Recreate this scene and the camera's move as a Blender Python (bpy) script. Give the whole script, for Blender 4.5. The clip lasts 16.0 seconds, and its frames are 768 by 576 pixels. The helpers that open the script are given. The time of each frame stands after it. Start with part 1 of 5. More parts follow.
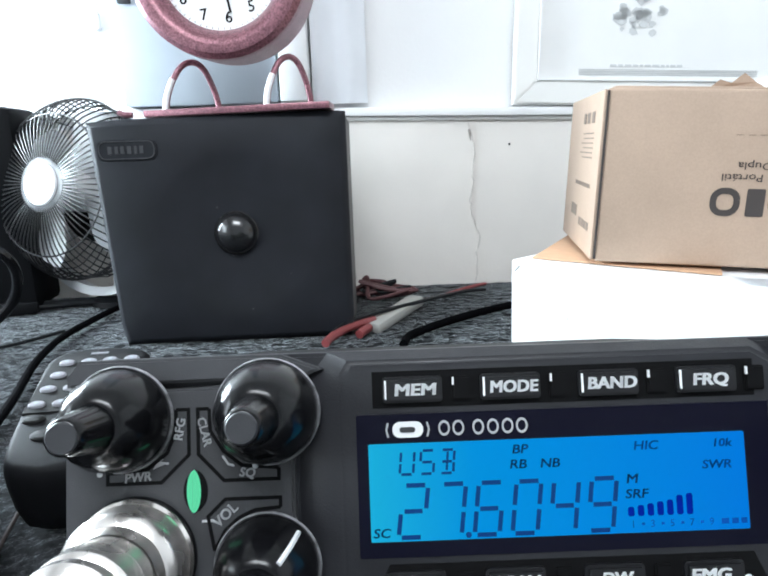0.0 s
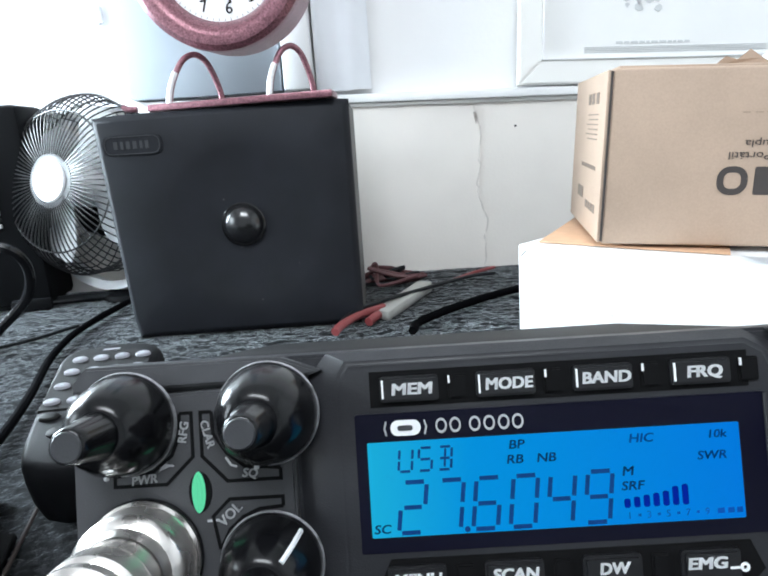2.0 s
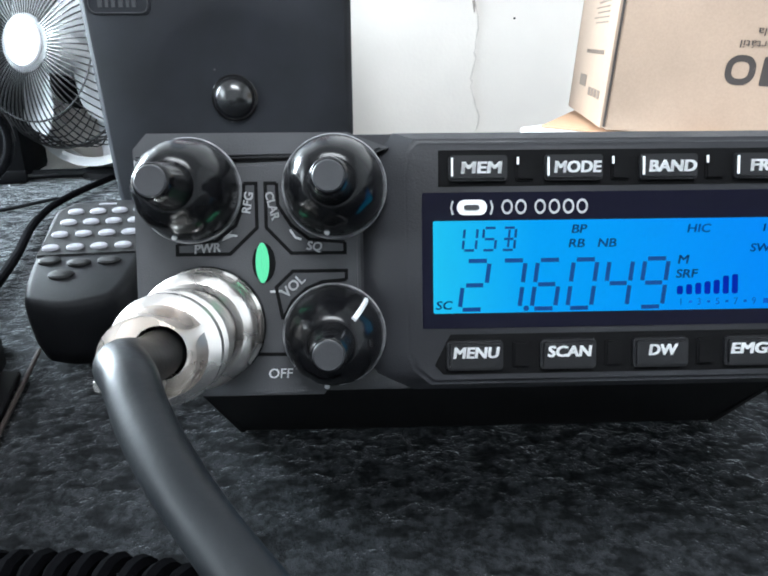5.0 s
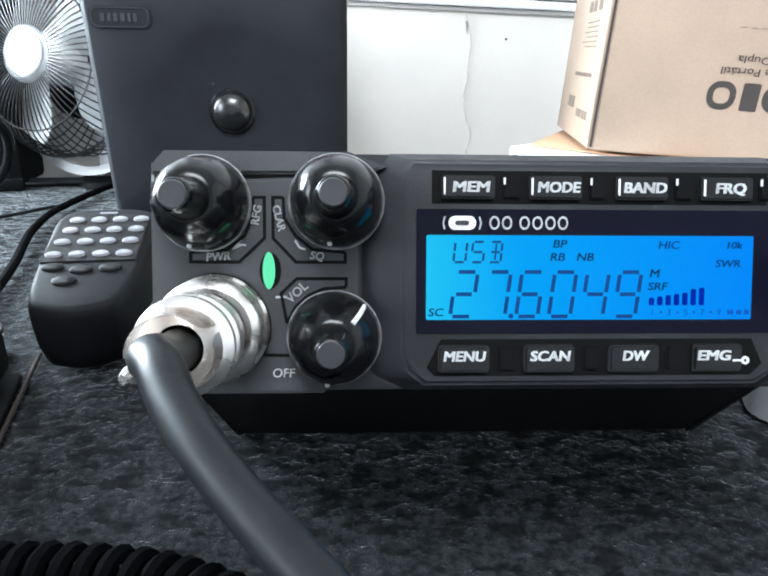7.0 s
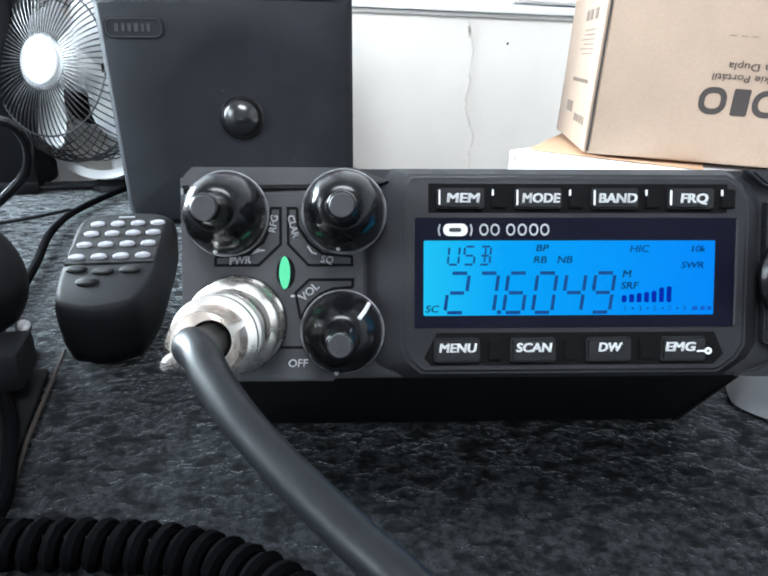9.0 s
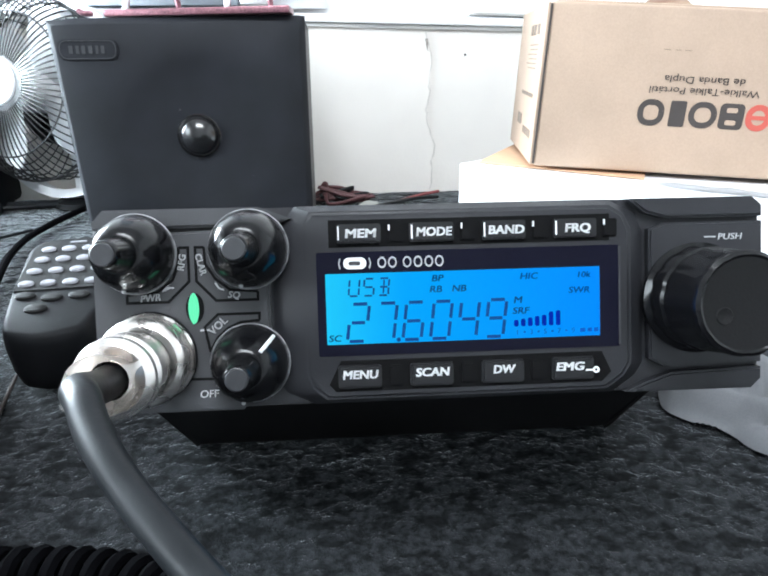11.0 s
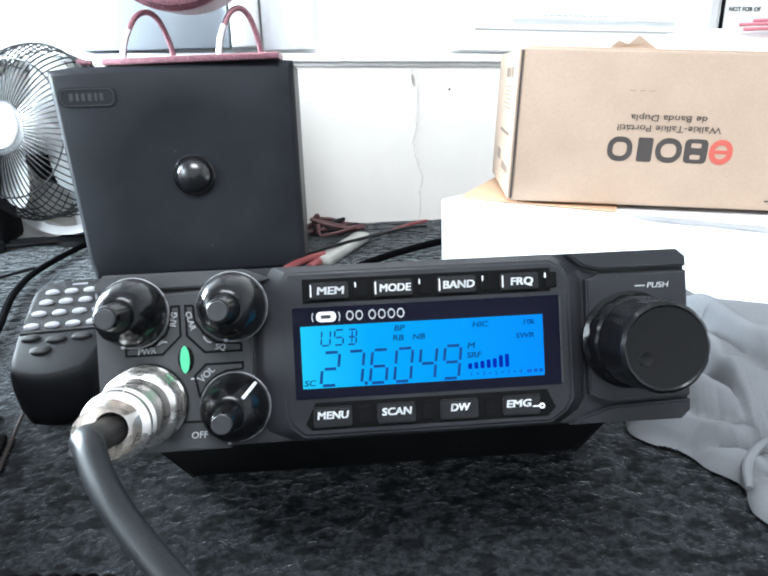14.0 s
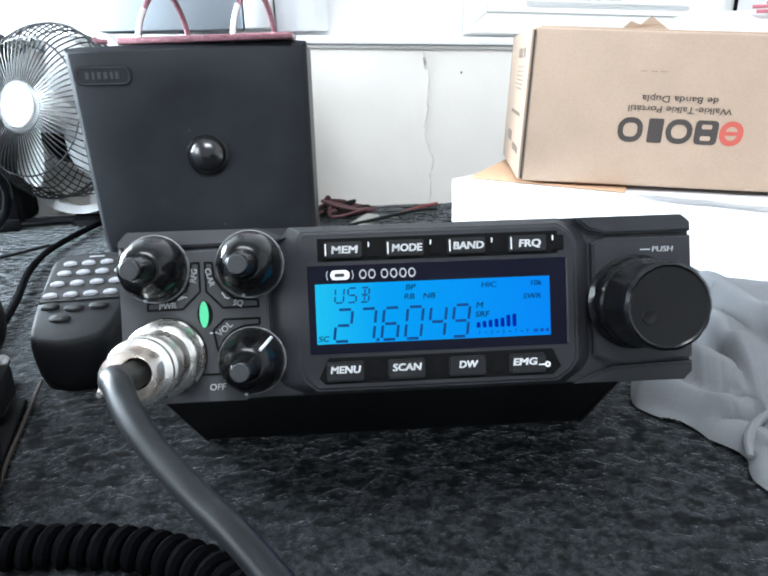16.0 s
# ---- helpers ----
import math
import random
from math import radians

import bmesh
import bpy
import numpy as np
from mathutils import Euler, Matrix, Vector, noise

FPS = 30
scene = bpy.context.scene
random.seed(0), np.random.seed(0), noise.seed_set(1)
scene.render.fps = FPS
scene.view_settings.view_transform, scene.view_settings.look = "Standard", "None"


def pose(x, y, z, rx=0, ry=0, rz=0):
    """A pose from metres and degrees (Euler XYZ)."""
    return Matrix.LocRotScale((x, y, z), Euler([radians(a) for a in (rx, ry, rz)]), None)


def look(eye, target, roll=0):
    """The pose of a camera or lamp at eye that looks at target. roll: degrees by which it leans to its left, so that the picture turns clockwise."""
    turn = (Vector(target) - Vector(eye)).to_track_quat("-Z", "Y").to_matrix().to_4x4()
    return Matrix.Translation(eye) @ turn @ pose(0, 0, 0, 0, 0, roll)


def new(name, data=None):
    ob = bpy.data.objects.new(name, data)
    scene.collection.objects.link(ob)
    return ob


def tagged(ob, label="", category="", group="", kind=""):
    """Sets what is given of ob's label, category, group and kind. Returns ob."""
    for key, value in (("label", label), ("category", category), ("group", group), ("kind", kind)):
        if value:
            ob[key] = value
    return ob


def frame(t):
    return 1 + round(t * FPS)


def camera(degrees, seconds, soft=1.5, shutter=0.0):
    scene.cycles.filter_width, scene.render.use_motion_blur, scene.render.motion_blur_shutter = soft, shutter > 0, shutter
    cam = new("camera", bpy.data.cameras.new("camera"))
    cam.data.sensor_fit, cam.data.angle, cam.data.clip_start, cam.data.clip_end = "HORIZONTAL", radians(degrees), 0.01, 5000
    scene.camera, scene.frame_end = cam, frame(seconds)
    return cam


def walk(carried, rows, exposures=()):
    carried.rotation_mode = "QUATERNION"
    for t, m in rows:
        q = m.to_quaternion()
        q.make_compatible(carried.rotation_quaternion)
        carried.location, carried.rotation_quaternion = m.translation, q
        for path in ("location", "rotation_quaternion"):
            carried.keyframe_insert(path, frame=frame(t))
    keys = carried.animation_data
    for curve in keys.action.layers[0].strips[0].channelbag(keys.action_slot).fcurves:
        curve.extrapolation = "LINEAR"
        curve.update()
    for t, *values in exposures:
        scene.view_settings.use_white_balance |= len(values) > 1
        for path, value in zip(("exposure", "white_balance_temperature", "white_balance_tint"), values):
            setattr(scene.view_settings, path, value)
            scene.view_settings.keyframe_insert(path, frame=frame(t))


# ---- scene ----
cam = camera(60.8, 16.0, soft=2.0)
PATH = [
    (0, (-0.036, -0.126, 0.179), (-0.024, 1.829, -0.245), -2.0),
    (0.5, (-0.035, -0.127, 0.18), (-0.031, 1.827, -0.246), -2.4),
    (1, (-0.034, -0.127, 0.181), (-0.036, 1.825, -0.256), -2.8),
    (1.5, (-0.036, -0.132, 0.183), (-0.076, 1.82, -0.254), -3.5),
    (2, (-0.032, -0.127, 0.183), (-0.06, 1.816, -0.289), -3.8),
    (2.5, (-0.032, -0.125, 0.182), (-0.06, 1.815, -0.305), -3.9),
    (3, (-0.031, -0.117, 0.173), (0.009, 1.802, -0.389), -2.5),
    (3.5, (-0.033, -0.109, 0.161), (0.06, 1.78, -0.49), -0.8),
    (4, (-0.055, -0.116, 0.151), (0.006, 1.742, -0.586), -0.2),
    (6.5, (-0.055, -0.149, 0.162), (0.034, 1.732, -0.512), 0.4),
    (7, (-0.057, -0.147, 0.158), (0.038, 1.732, -0.519), 1.0),
    (7.5, (-0.059, -0.156, 0.163), (0.005, 1.728, -0.506), 0.7),
    (8, (-0.061, -0.157, 0.161), (0.007, 1.727, -0.505), 1.0),
    (8.5, (-0.058, -0.16, 0.166), (0.026, 1.729, -0.487), 0.8),
    (9, (-0.057, -0.166, 0.165), (0.02, 1.714, -0.515), 0.6),
    (9.5, (-0.051, -0.17, 0.17), (0.028, 1.715, -0.496), -0.3),
    (10, (-0.036, -0.167, 0.171), (0.089, 1.713, -0.501), -0.4),
    (12.5, (-0.034, -0.193, 0.187), (0.082, 1.701, -0.446), -1.0),
    (13, (-0.032, -0.195, 0.189), (0.073, 1.705, -0.428), -1.5),
    (13.5, (-0.03, -0.195, 0.19), (0.087, 1.702, -0.432), -1.7),
    (14, (-0.026, -0.196, 0.193), (0.105, 1.704, -0.418), -1.7),
    (14.5, (-0.024, -0.197, 0.195), (0.092, 1.703, -0.418), -2.3),
    (15, (-0.024, -0.199, 0.196), (0.078, 1.701, -0.42), -2.4),
    (15.5, (-0.029, -0.207, 0.192), (0.081, 1.692, -0.427), -1.4),
    (16, (-0.028, -0.206, 0.186), (0.075, 1.685, -0.455), -1.3),
]
walk(cam, [(t, look(eye, target, roll)) for t, eye, target, roll in PATH],
     [(0.0, -0.56), (2.5, -0.58), (3.5, -0.47), (4.0, -0.30), (6.5, -0.18), (9.5, -0.18), (12.5, 0.02), (14.5, 0.0), (15.3, -0.05), (16.0, -0.22)])

# ---- light and air ----
world = bpy.data.worlds.new("world")
scene.world = world
world.use_nodes = True
_n = world.node_tree.nodes
_sky = _n.new("ShaderNodeTexSky")
_sky.sky_type = "NISHITA"
_sky.sun_disc = False
_sky.sun_elevation, _sky.sun_rotation = radians(40), radians(-70)
world.node_tree.links.new(_sky.outputs[0], _n["Background"].inputs[0])
_n["Background"].inputs[1].default_value = 0.10


def window_light(name, m, w, h, power, colour=(0.93, 0.97, 1.0)):
    lamp = bpy.data.lights.new(name, "AREA")
    lamp.shape, lamp.size, lamp.size_y, lamp.energy, lamp.color = "RECTANGLE", w, h, power, colour
    ob = new(name, lamp)
    ob.matrix_world = m
    return ob


window_light("window_daylight", look((-0.84, 0.690, 0.36), (-0.34, 0.48, 0.05)), 0.60, 0.40, 70.0, (0.76, 0.90, 1.0))
# added lamp for daylight from the left; the side wall has no window
window_light("side_fill_daylight", look((-1.36, -0.30, 0.50), (-0.05, 0.05, 0.10)), 0.8, 0.6, 26.0, (0.80, 0.92, 1.0))
# added overhead fill lamp; the closed ceiling has no rooflight
window_light("overhead_fill_daylight", look((-0.05, -0.80, 1.55), (0.16, 0.45, 0.10)), 0.9, 0.6, 55.0, (0.875, 0.94, 1.0))


# ---- materials ----
def material(name, colour, rough=0.5, metal=0.0, grain=0.0, grain_size=0.01, bump=0.0, bump_size=0.002, spec=0.5,
             blotch=0.0, blotch_size=0.08, random_tint=0.0, coat=0.0, rough_vary=0.0):
    m = bpy.data.materials.new(name)
    m.use_nodes = True
    nt = m.node_tree
    b = nt.nodes["Principled BSDF"]
    b.inputs["Base Color"].default_value = (*colour, 1)
    b.inputs["Roughness"].default_value = rough
    b.inputs["Metallic"].default_value = metal
    b.inputs["Specular IOR Level"].default_value = spec
    b.inputs["Coat Weight"].default_value = coat
    co = nt.nodes.new("ShaderNodeTexCoord")
    value = None

    def scaled(size, detail, amount, seed):
        t = nt.nodes.new("ShaderNodeTexNoise")
        t.noise_dimensions = "4D"
        t.inputs["W"].default_value = seed
        t.inputs["Scale"].default_value = 1.0 / size
        t.inputs["Detail"].default_value = detail
        nt.links.new(co.outputs["Object"], t.inputs["Vector"])
        r = nt.nodes.new("ShaderNodeMapRange")
        r.inputs["From Min"].default_value, r.inputs["From Max"].default_value = 0.3, 0.7
        r.inputs["To Min"].default_value, r.inputs["To Max"].default_value = 1 - amount, 1 + amount
        nt.links.new(t.outputs["Fac"], r.inputs["Value"])
        return r.outputs["Result"]

    def times(a, c):
        if a is None:
            return c
        k = nt.nodes.new("ShaderNodeMath")
        k.operation = "MULTIPLY"
        nt.links.new(a, k.inputs[0]), nt.links.new(c, k.inputs[1])
        return k.outputs[0]

    if grain:
        value = times(value, scaled(grain_size, 6, grain, 1.3))
    if blotch:
        value = times(value, scaled(blotch_size, 3, blotch, 7.7))
    if random_tint:
        info = nt.nodes.new("ShaderNodeObjectInfo")
        r = nt.nodes.new("ShaderNodeMapRange")
        r.inputs["To Min"].default_value, r.inputs["To Max"].default_value = 1 - random_tint, 1 + random_tint
        nt.links.new(info.outputs["Random"], r.inputs["Value"])
        value = times(value, r.outputs["Result"])
    if value is not None:
        mix = nt.nodes.new("ShaderNodeVectorMath")
        mix.operation = "SCALE"
        mix.inputs[0].default_value = colour
        nt.links.new(value, mix.inputs["Scale"])
        nt.links.new(mix.outputs["Vector"], b.inputs["Base Color"])
    if rough_vary:
        s = scaled(0.012, 5, rough_vary, 3.1)
        k = nt.nodes.new("ShaderNodeMath")
        k.operation = "MULTIPLY"
        k.inputs[1].default_value = rough
        nt.links.new(s, k.inputs[0])
        nt.links.new(k.outputs[0], b.inputs["Roughness"])
    if bump:
        t = nt.nodes.new("ShaderNodeTexNoise")
        t.inputs["Scale"].default_value = 1.0 / bump_size
        t.inputs["Detail"].default_value = 4
        nt.links.new(co.outputs["Object"], t.inputs["Vector"])
        bp = nt.nodes.new("ShaderNodeBump")
        bp.inputs["Strength"].default_value = bump
        bp.inputs["Distance"].default_value = bump_size * 0.5
        nt.links.new(t.outputs["Fac"], bp.inputs["Height"])
        nt.links.new(bp.outputs["Normal"], b.inputs["Normal"])
    return m


def glowing(name, colour, strength):
    m = bpy.data.materials.new(name)
    m.use_nodes = True
    b = m.node_tree.nodes["Principled BSDF"]
    b.inputs["Base Color"].default_value = (*[c * 0.05 for c in colour], 1)
    b.inputs["Emission Color"].default_value = (*colour, 1)
    b.inputs["Emission Strength"].default_value = strength
    b.inputs["Roughness"].default_value = 0.35
    b.inputs["Specular IOR Level"].default_value = 0.04
    return m


# paler, rougher copy of the panel plastic, for the knob plate and top lip
PANEL_GREY = material("paler_panel_plastic", (0.046, 0.047, 0.051), 0.55, spec=0.40, bump=0.45, bump_size=0.0004, blotch=0.2, blotch_size=0.02, rough_vary=0.25)
PANEL_BLACK = material("panel_plastic", (0.021, 0.0215, 0.025), 0.42, spec=0.36, bump=0.35, bump_size=0.0004, blotch=0.2, blotch_size=0.03, rough_vary=0.25)
CASE_BLACK = material("case_metal", (0.006, 0.006, 0.0065), 0.58, spec=0.2, bump=0.2, bump_size=0.0008, blotch=0.2)
GLOSS_BLACK = material("knob_plastic", (0.005, 0.005, 0.006), 0.20, spec=0.34, rough_vary=0.3)
# matt black for print and small parts, and for shade in grooves and recesses
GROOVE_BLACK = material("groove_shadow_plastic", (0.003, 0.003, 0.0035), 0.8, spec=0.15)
CAP_GREY = material("knob_cap_plastic", (0.034, 0.035, 0.039), 0.42, bump=0.2, bump_size=0.0005)
BEZEL = material("display_window_plastic", (0.003, 0.003, 0.011), 0.3, spec=0.15)
KEY_BLACK = material("key_rubber", (0.0085, 0.0085, 0.010), 0.4, spec=0.4, bump=0.1, bump_size=0.0008)
PRINT = material("white_print", (0.86, 0.87, 0.88), 0.5)
PRINT_DIM = material("grey_print", (0.46, 0.47, 0.48), 0.5)
CHROME = material("plated_metal", (0.93, 0.88, 0.84), 0.27, 0.93, bump=0.06, bump_size=0.003, rough_vary=0.4)
# pale grey for knob rings, the swivel and the panel edge highlight
PALE_EDGE = material("pale_edge_plastic", (0.22, 0.22, 0.23), 0.45, grain=0.8, grain_size=0.0025, bump=0.3, bump_size=0.001)
CORD = material("coiled_cord_rubber", (0.0022, 0.0022, 0.0028), 0.85, spec=0.02)
LIT_EDGE = material("brown_lit_edge", (0.035, 0.028, 0.026), 0.7, spec=0.1)
RUBBER = material("cable_rubber", (0.0075, 0.0088, 0.0105), 0.42, spec=0.21, bump=0.10, bump_size=0.0010, blotch=0.2, rough_vary=0.2)
LCD_BLUE = glowing("lit_liquid_crystal", (0.0, 0.27, 1.0), 0.95)


def backlight(m, x0, x1):
    """The lamp of the screen sits at its left end, where the light is paler."""
    nt = m.node_tree
    co, sep = nt.nodes.new("ShaderNodeTexCoord"), nt.nodes.new("ShaderNodeSeparateXYZ")
    r, ramp = nt.nodes.new("ShaderNodeMapRange"), nt.nodes.new("ShaderNodeValToRGB")
    nt.links.new(co.outputs["Object"], sep.inputs[0])
    r.inputs["From Min"].default_value, r.inputs["From Max"].default_value = x0, x1
    nt.links.new(sep.outputs["X"], r.inputs["Value"])
    nt.links.new(r.outputs["Result"], ramp.inputs["Fac"])
    e = ramp.color_ramp.elements
    e[0].position, e[0].color = 0.0, (0.015, 0.62, 0.98, 1)
    e[1].position, e[1].color = 1.0, (0.0, 0.27, 1.0, 1)
    k = e.new(0.28)
    k.color = (0.0, 0.41, 1.0, 1)
    nt.links.new(ramp.outputs["Color"], nt.nodes["Principled BSDF"].inputs["Emission Color"])


backlight(LCD_BLUE, -0.0397, 0.0394)
LCD_INK = material("liquid_crystal_segment", (0.003, 0.040, 0.17), 0.5, spec=0.1)
LED_GREEN = glowing("lit_green_lens", (0.16, 0.95, 0.52), 1.0)
CARD = material("kraft_cardboard", (0.45, 0.33, 0.25), 0.75, grain=0.05, grain_size=0.0015, blotch=0.06, blotch_size=0.05, bump=0.1, bump_size=0.0015)
CARD_FADED = material("faded_box_ink", (0.19, 0.145, 0.115), 0.7)
CARD_INK = material("brown_box_ink", (0.055, 0.045, 0.042), 0.7)
CARD_RED = material("red_box_ink", (0.52, 0.10, 0.075), 0.7)
WHITE_CARD = material("white_cardboard", (0.80, 0.80, 0.80), 0.55, blotch=0.03, bump=0.05)
ORANGE_CARD = material("orange_cardboard", (0.56, 0.34, 0.21), 0.7, grain=0.06)
SPEAKER_BLACK = material("speaker_front_plastic", (0.0100, 0.0112, 0.0150), 0.62, spec=0.25, bump=0.25, bump_size=0.0009, blotch=0.25, blotch_size=0.05)
SPEAKER_SIDE = material("speaker_case_vinyl", (0.085, 0.082, 0.080), 0.55, bump=0.2, bump_size=0.001)
DOME_BLACK = material("dust_cap_gloss", (0.008, 0.008, 0.009), 0.24, spec=0.7, coat=0.25)
RED_PAINT = material("metallic_red_paint", (0.25, 0.112, 0.135), 0.32, 0.5, grain=0.5, grain_size=0.0016, bump=0.5, bump_size=0.0016)
# silvery paint that carries the bright highlight of the clock legs
LEG_HIGHLIGHT = material("leg_highlight_silver", (0.80, 0.79, 0.80), 0.45, 0.25, grain=0.12, grain_size=0.002, bump=0.4, bump_size=0.0014)
CLOTH = material("grey_cotton", (0.165, 0.17, 0.18), 0.9, grain=0.07, grain_size=0.0008, bump=0.35, bump_size=0.0009, spec=0.2, blotch=0.05, blotch_size=0.03)
WALL_CREAM = material("cream_painted_panel", (0.76, 0.72, 0.675), 0.6, blotch=0.06, blotch_size=0.12, bump=0.12, bump_size=0.004)
WALL_WHITE = material("white_painted_wall", (0.80, 0.80, 0.80), 0.6, blotch=0.04, blotch_size=0.2, bump=0.1, bump_size=0.005)
GREY_BLUE = material("grey_blue_paint", (0.34, 0.38, 0.42), 0.5, blotch=0.06, blotch_size=0.1)
FAN_WHITE = material("white_fan_plastic", (0.75, 0.76, 0.77), 0.35, blotch=0.05)
FAN_WIRE = material("black_wire", (0.012, 0.012, 0.013), 0.35)
MIC_GREY = material("mottled_grey_plastic", (0.0058, 0.0062, 0.0075), 0.62, spec=0.14, bump=0.2, bump_size=0.0008, blotch=0.2, blotch_size=0.02)
DARK_PLASTIC = material("dark_grey_plastic", (0.0060, 0.0064, 0.0074), 0.58, spec=0.07, bump=0.15, bump_size=0.0008, blotch=0.15)
RED_WIRE = material("red_wire_insulation", (0.20, 0.040, 0.042), 0.45)
PAPER = material("printed_paper", (0.78, 0.78, 0.77), 0.7, blotch=0.03)
PAPER_INK = material("faded_grey_ink", (0.56, 0.57, 0.57), 0.7)
GOLD_FRAME = material("pale_frame_moulding", (0.80, 0.79, 0.76), 0.4)


def carpet_material():
    m = bpy.data.materials.new("charcoal_carpet")
    m.use_nodes = True
    nt = m.node_tree
    b = nt.nodes["Principled BSDF"]
    b.inputs["Roughness"].default_value = 0.95
    b.inputs["Specular IOR Level"].default_value = 0.08
    b.inputs["Sheen Weight"].default_value, b.inputs["Sheen Roughness"].default_value = 1.0, 0.20
    b.inputs["Sheen Tint"].default_value = (0.90, 0.96, 1.0, 1)
    co = nt.nodes.new("ShaderNodeTexCoord")

    def noise_of(scale, detail, lo, hi, rough=0.5, where=None):
        t, r = nt.nodes.new("ShaderNodeTexNoise"), nt.nodes.new("ShaderNodeMapRange")
        t.inputs["Scale"].default_value, t.inputs["Detail"].default_value, t.inputs["Roughness"].default_value = scale, detail, rough
        nt.links.new(where or co.outputs["Object"], t.inputs["Vector"])
        r.inputs["From Min"].default_value, r.inputs["From Max"].default_value = lo, hi
        nt.links.new(t.outputs["Fac"], r.inputs["Value"])
        return r.outputs["Result"]

    def math_of(op, x, y):
        k = nt.nodes.new("ShaderNodeMath")
        k.operation = op
        for n, q in enumerate((x, y)):
            if isinstance(q, float):
                k.inputs[n].default_value = q
            else:
                nt.links.new(q, k.inputs[n])
        return k.outputs[0]
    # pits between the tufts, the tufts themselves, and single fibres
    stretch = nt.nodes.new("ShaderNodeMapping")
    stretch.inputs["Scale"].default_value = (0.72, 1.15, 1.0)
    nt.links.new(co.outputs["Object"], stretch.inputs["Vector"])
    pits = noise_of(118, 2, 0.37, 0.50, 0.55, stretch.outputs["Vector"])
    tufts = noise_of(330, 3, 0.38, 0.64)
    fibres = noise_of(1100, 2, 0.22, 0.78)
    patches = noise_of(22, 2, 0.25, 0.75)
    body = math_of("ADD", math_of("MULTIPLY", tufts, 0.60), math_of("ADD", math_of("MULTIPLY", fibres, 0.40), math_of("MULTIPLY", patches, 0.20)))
    # pits darken colour and sheen, in place of shade between the tufts
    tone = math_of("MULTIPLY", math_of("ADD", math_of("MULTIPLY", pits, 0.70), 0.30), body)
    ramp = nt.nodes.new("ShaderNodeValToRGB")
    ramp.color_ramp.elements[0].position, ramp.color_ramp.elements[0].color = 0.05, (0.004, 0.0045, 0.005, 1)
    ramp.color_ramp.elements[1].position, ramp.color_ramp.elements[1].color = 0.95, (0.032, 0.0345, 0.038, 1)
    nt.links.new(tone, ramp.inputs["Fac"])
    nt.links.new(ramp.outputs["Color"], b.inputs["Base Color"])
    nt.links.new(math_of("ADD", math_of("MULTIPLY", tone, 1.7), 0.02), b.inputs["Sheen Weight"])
    bp = nt.nodes.new("ShaderNodeBump")
    bp.inputs["Strength"].default_value, bp.inputs["Distance"].default_value = 0.55, 0.0012
    nt.links.new(tone, bp.inputs["Height"])
    nt.links.new(bp.outputs["Normal"], b.inputs["Normal"])
    return m


CARPET = carpet_material()


# ---- building blocks ----
def thing(name, m=None, label="", category="", group="", kind=""):
    ob = new(name)
    ob.empty_display_size = 0.01
    if m is not None:
        ob.matrix_world = m
    return tagged(ob, label, category, group, kind)


def part(name, bm, mat, parent=None, label="", m=None, smooth=35):
    me = bpy.data.meshes.new(name)
    bmesh.ops.recalc_face_normals(bm, faces=bm.faces)
    if smooth:
        for f in bm.faces:
            f.smooth = True
        for e in bm.edges:
            if len(e.link_faces) == 2 and e.calc_face_angle(0) > radians(smooth):
                e.smooth = False
    bm.to_mesh(me)
    bm.free()
    me.materials.append(mat)
    ob = new(name, me)
    if parent is not None:
        ob.parent = parent
    if m is not None:
        ob.matrix_basis = m
    return tagged(ob, label)


def box(x0, x1, y0, y1, z0, z1, bevel=0.0, segments=2, bm=None):
    own = bmesh.new()
    vs = bmesh.ops.create_cube(own, size=1)["verts"]
    bmesh.ops.transform(own, verts=vs, matrix=Matrix.Translation(((x0 + x1) / 2, (y0 + y1) / 2, (z0 + z1) / 2)) @ Matrix.Diagonal((x1 - x0, y1 - y0, z1 - z0, 1)))
    if bevel:
        bmesh.ops.bevel(own, geom=own.edges[:], offset=bevel, segments=segments, affect="EDGES", profile=0.5)
    if bm is None:
        return own
    return join(bm, own)


def join(bm, other):
    me = bpy.data.meshes.new("tmp")
    other.to_mesh(me)
    other.free()
    bm.from_mesh(me)
    bpy.data.meshes.remove(me)
    return bm


def shift(bm, m):
    bmesh.ops.transform(bm, verts=bm.verts[:], matrix=m)
    return bm


def lathe(profile, n=40, bm=None):
    """Turns (radius, height) pairs round z."""
    bm = bm or bmesh.new()
    rings = []
    for r, h in profile:
        if r < 1e-6:
            rings.append([bm.verts.new((0, 0, h))])
        else:
            rings.append([bm.verts.new((r * math.cos(2 * math.pi * i / n), r * math.sin(2 * math.pi * i / n), h)) for i in range(n)])
    for a, b in zip(rings, rings[1:]):
        for i in range(n):
            j = (i + 1) % n
            if len(a) == 1 and len(b) == 1:
                continue
            if len(a) == 1:
                bm.faces.new((a[0], b[i], b[j]))
            elif len(b) == 1:
                bm.faces.new((a[i], a[j], b[0]))
            else:
                bm.faces.new((a[i], a[j], b[j], b[i]))
    return bm


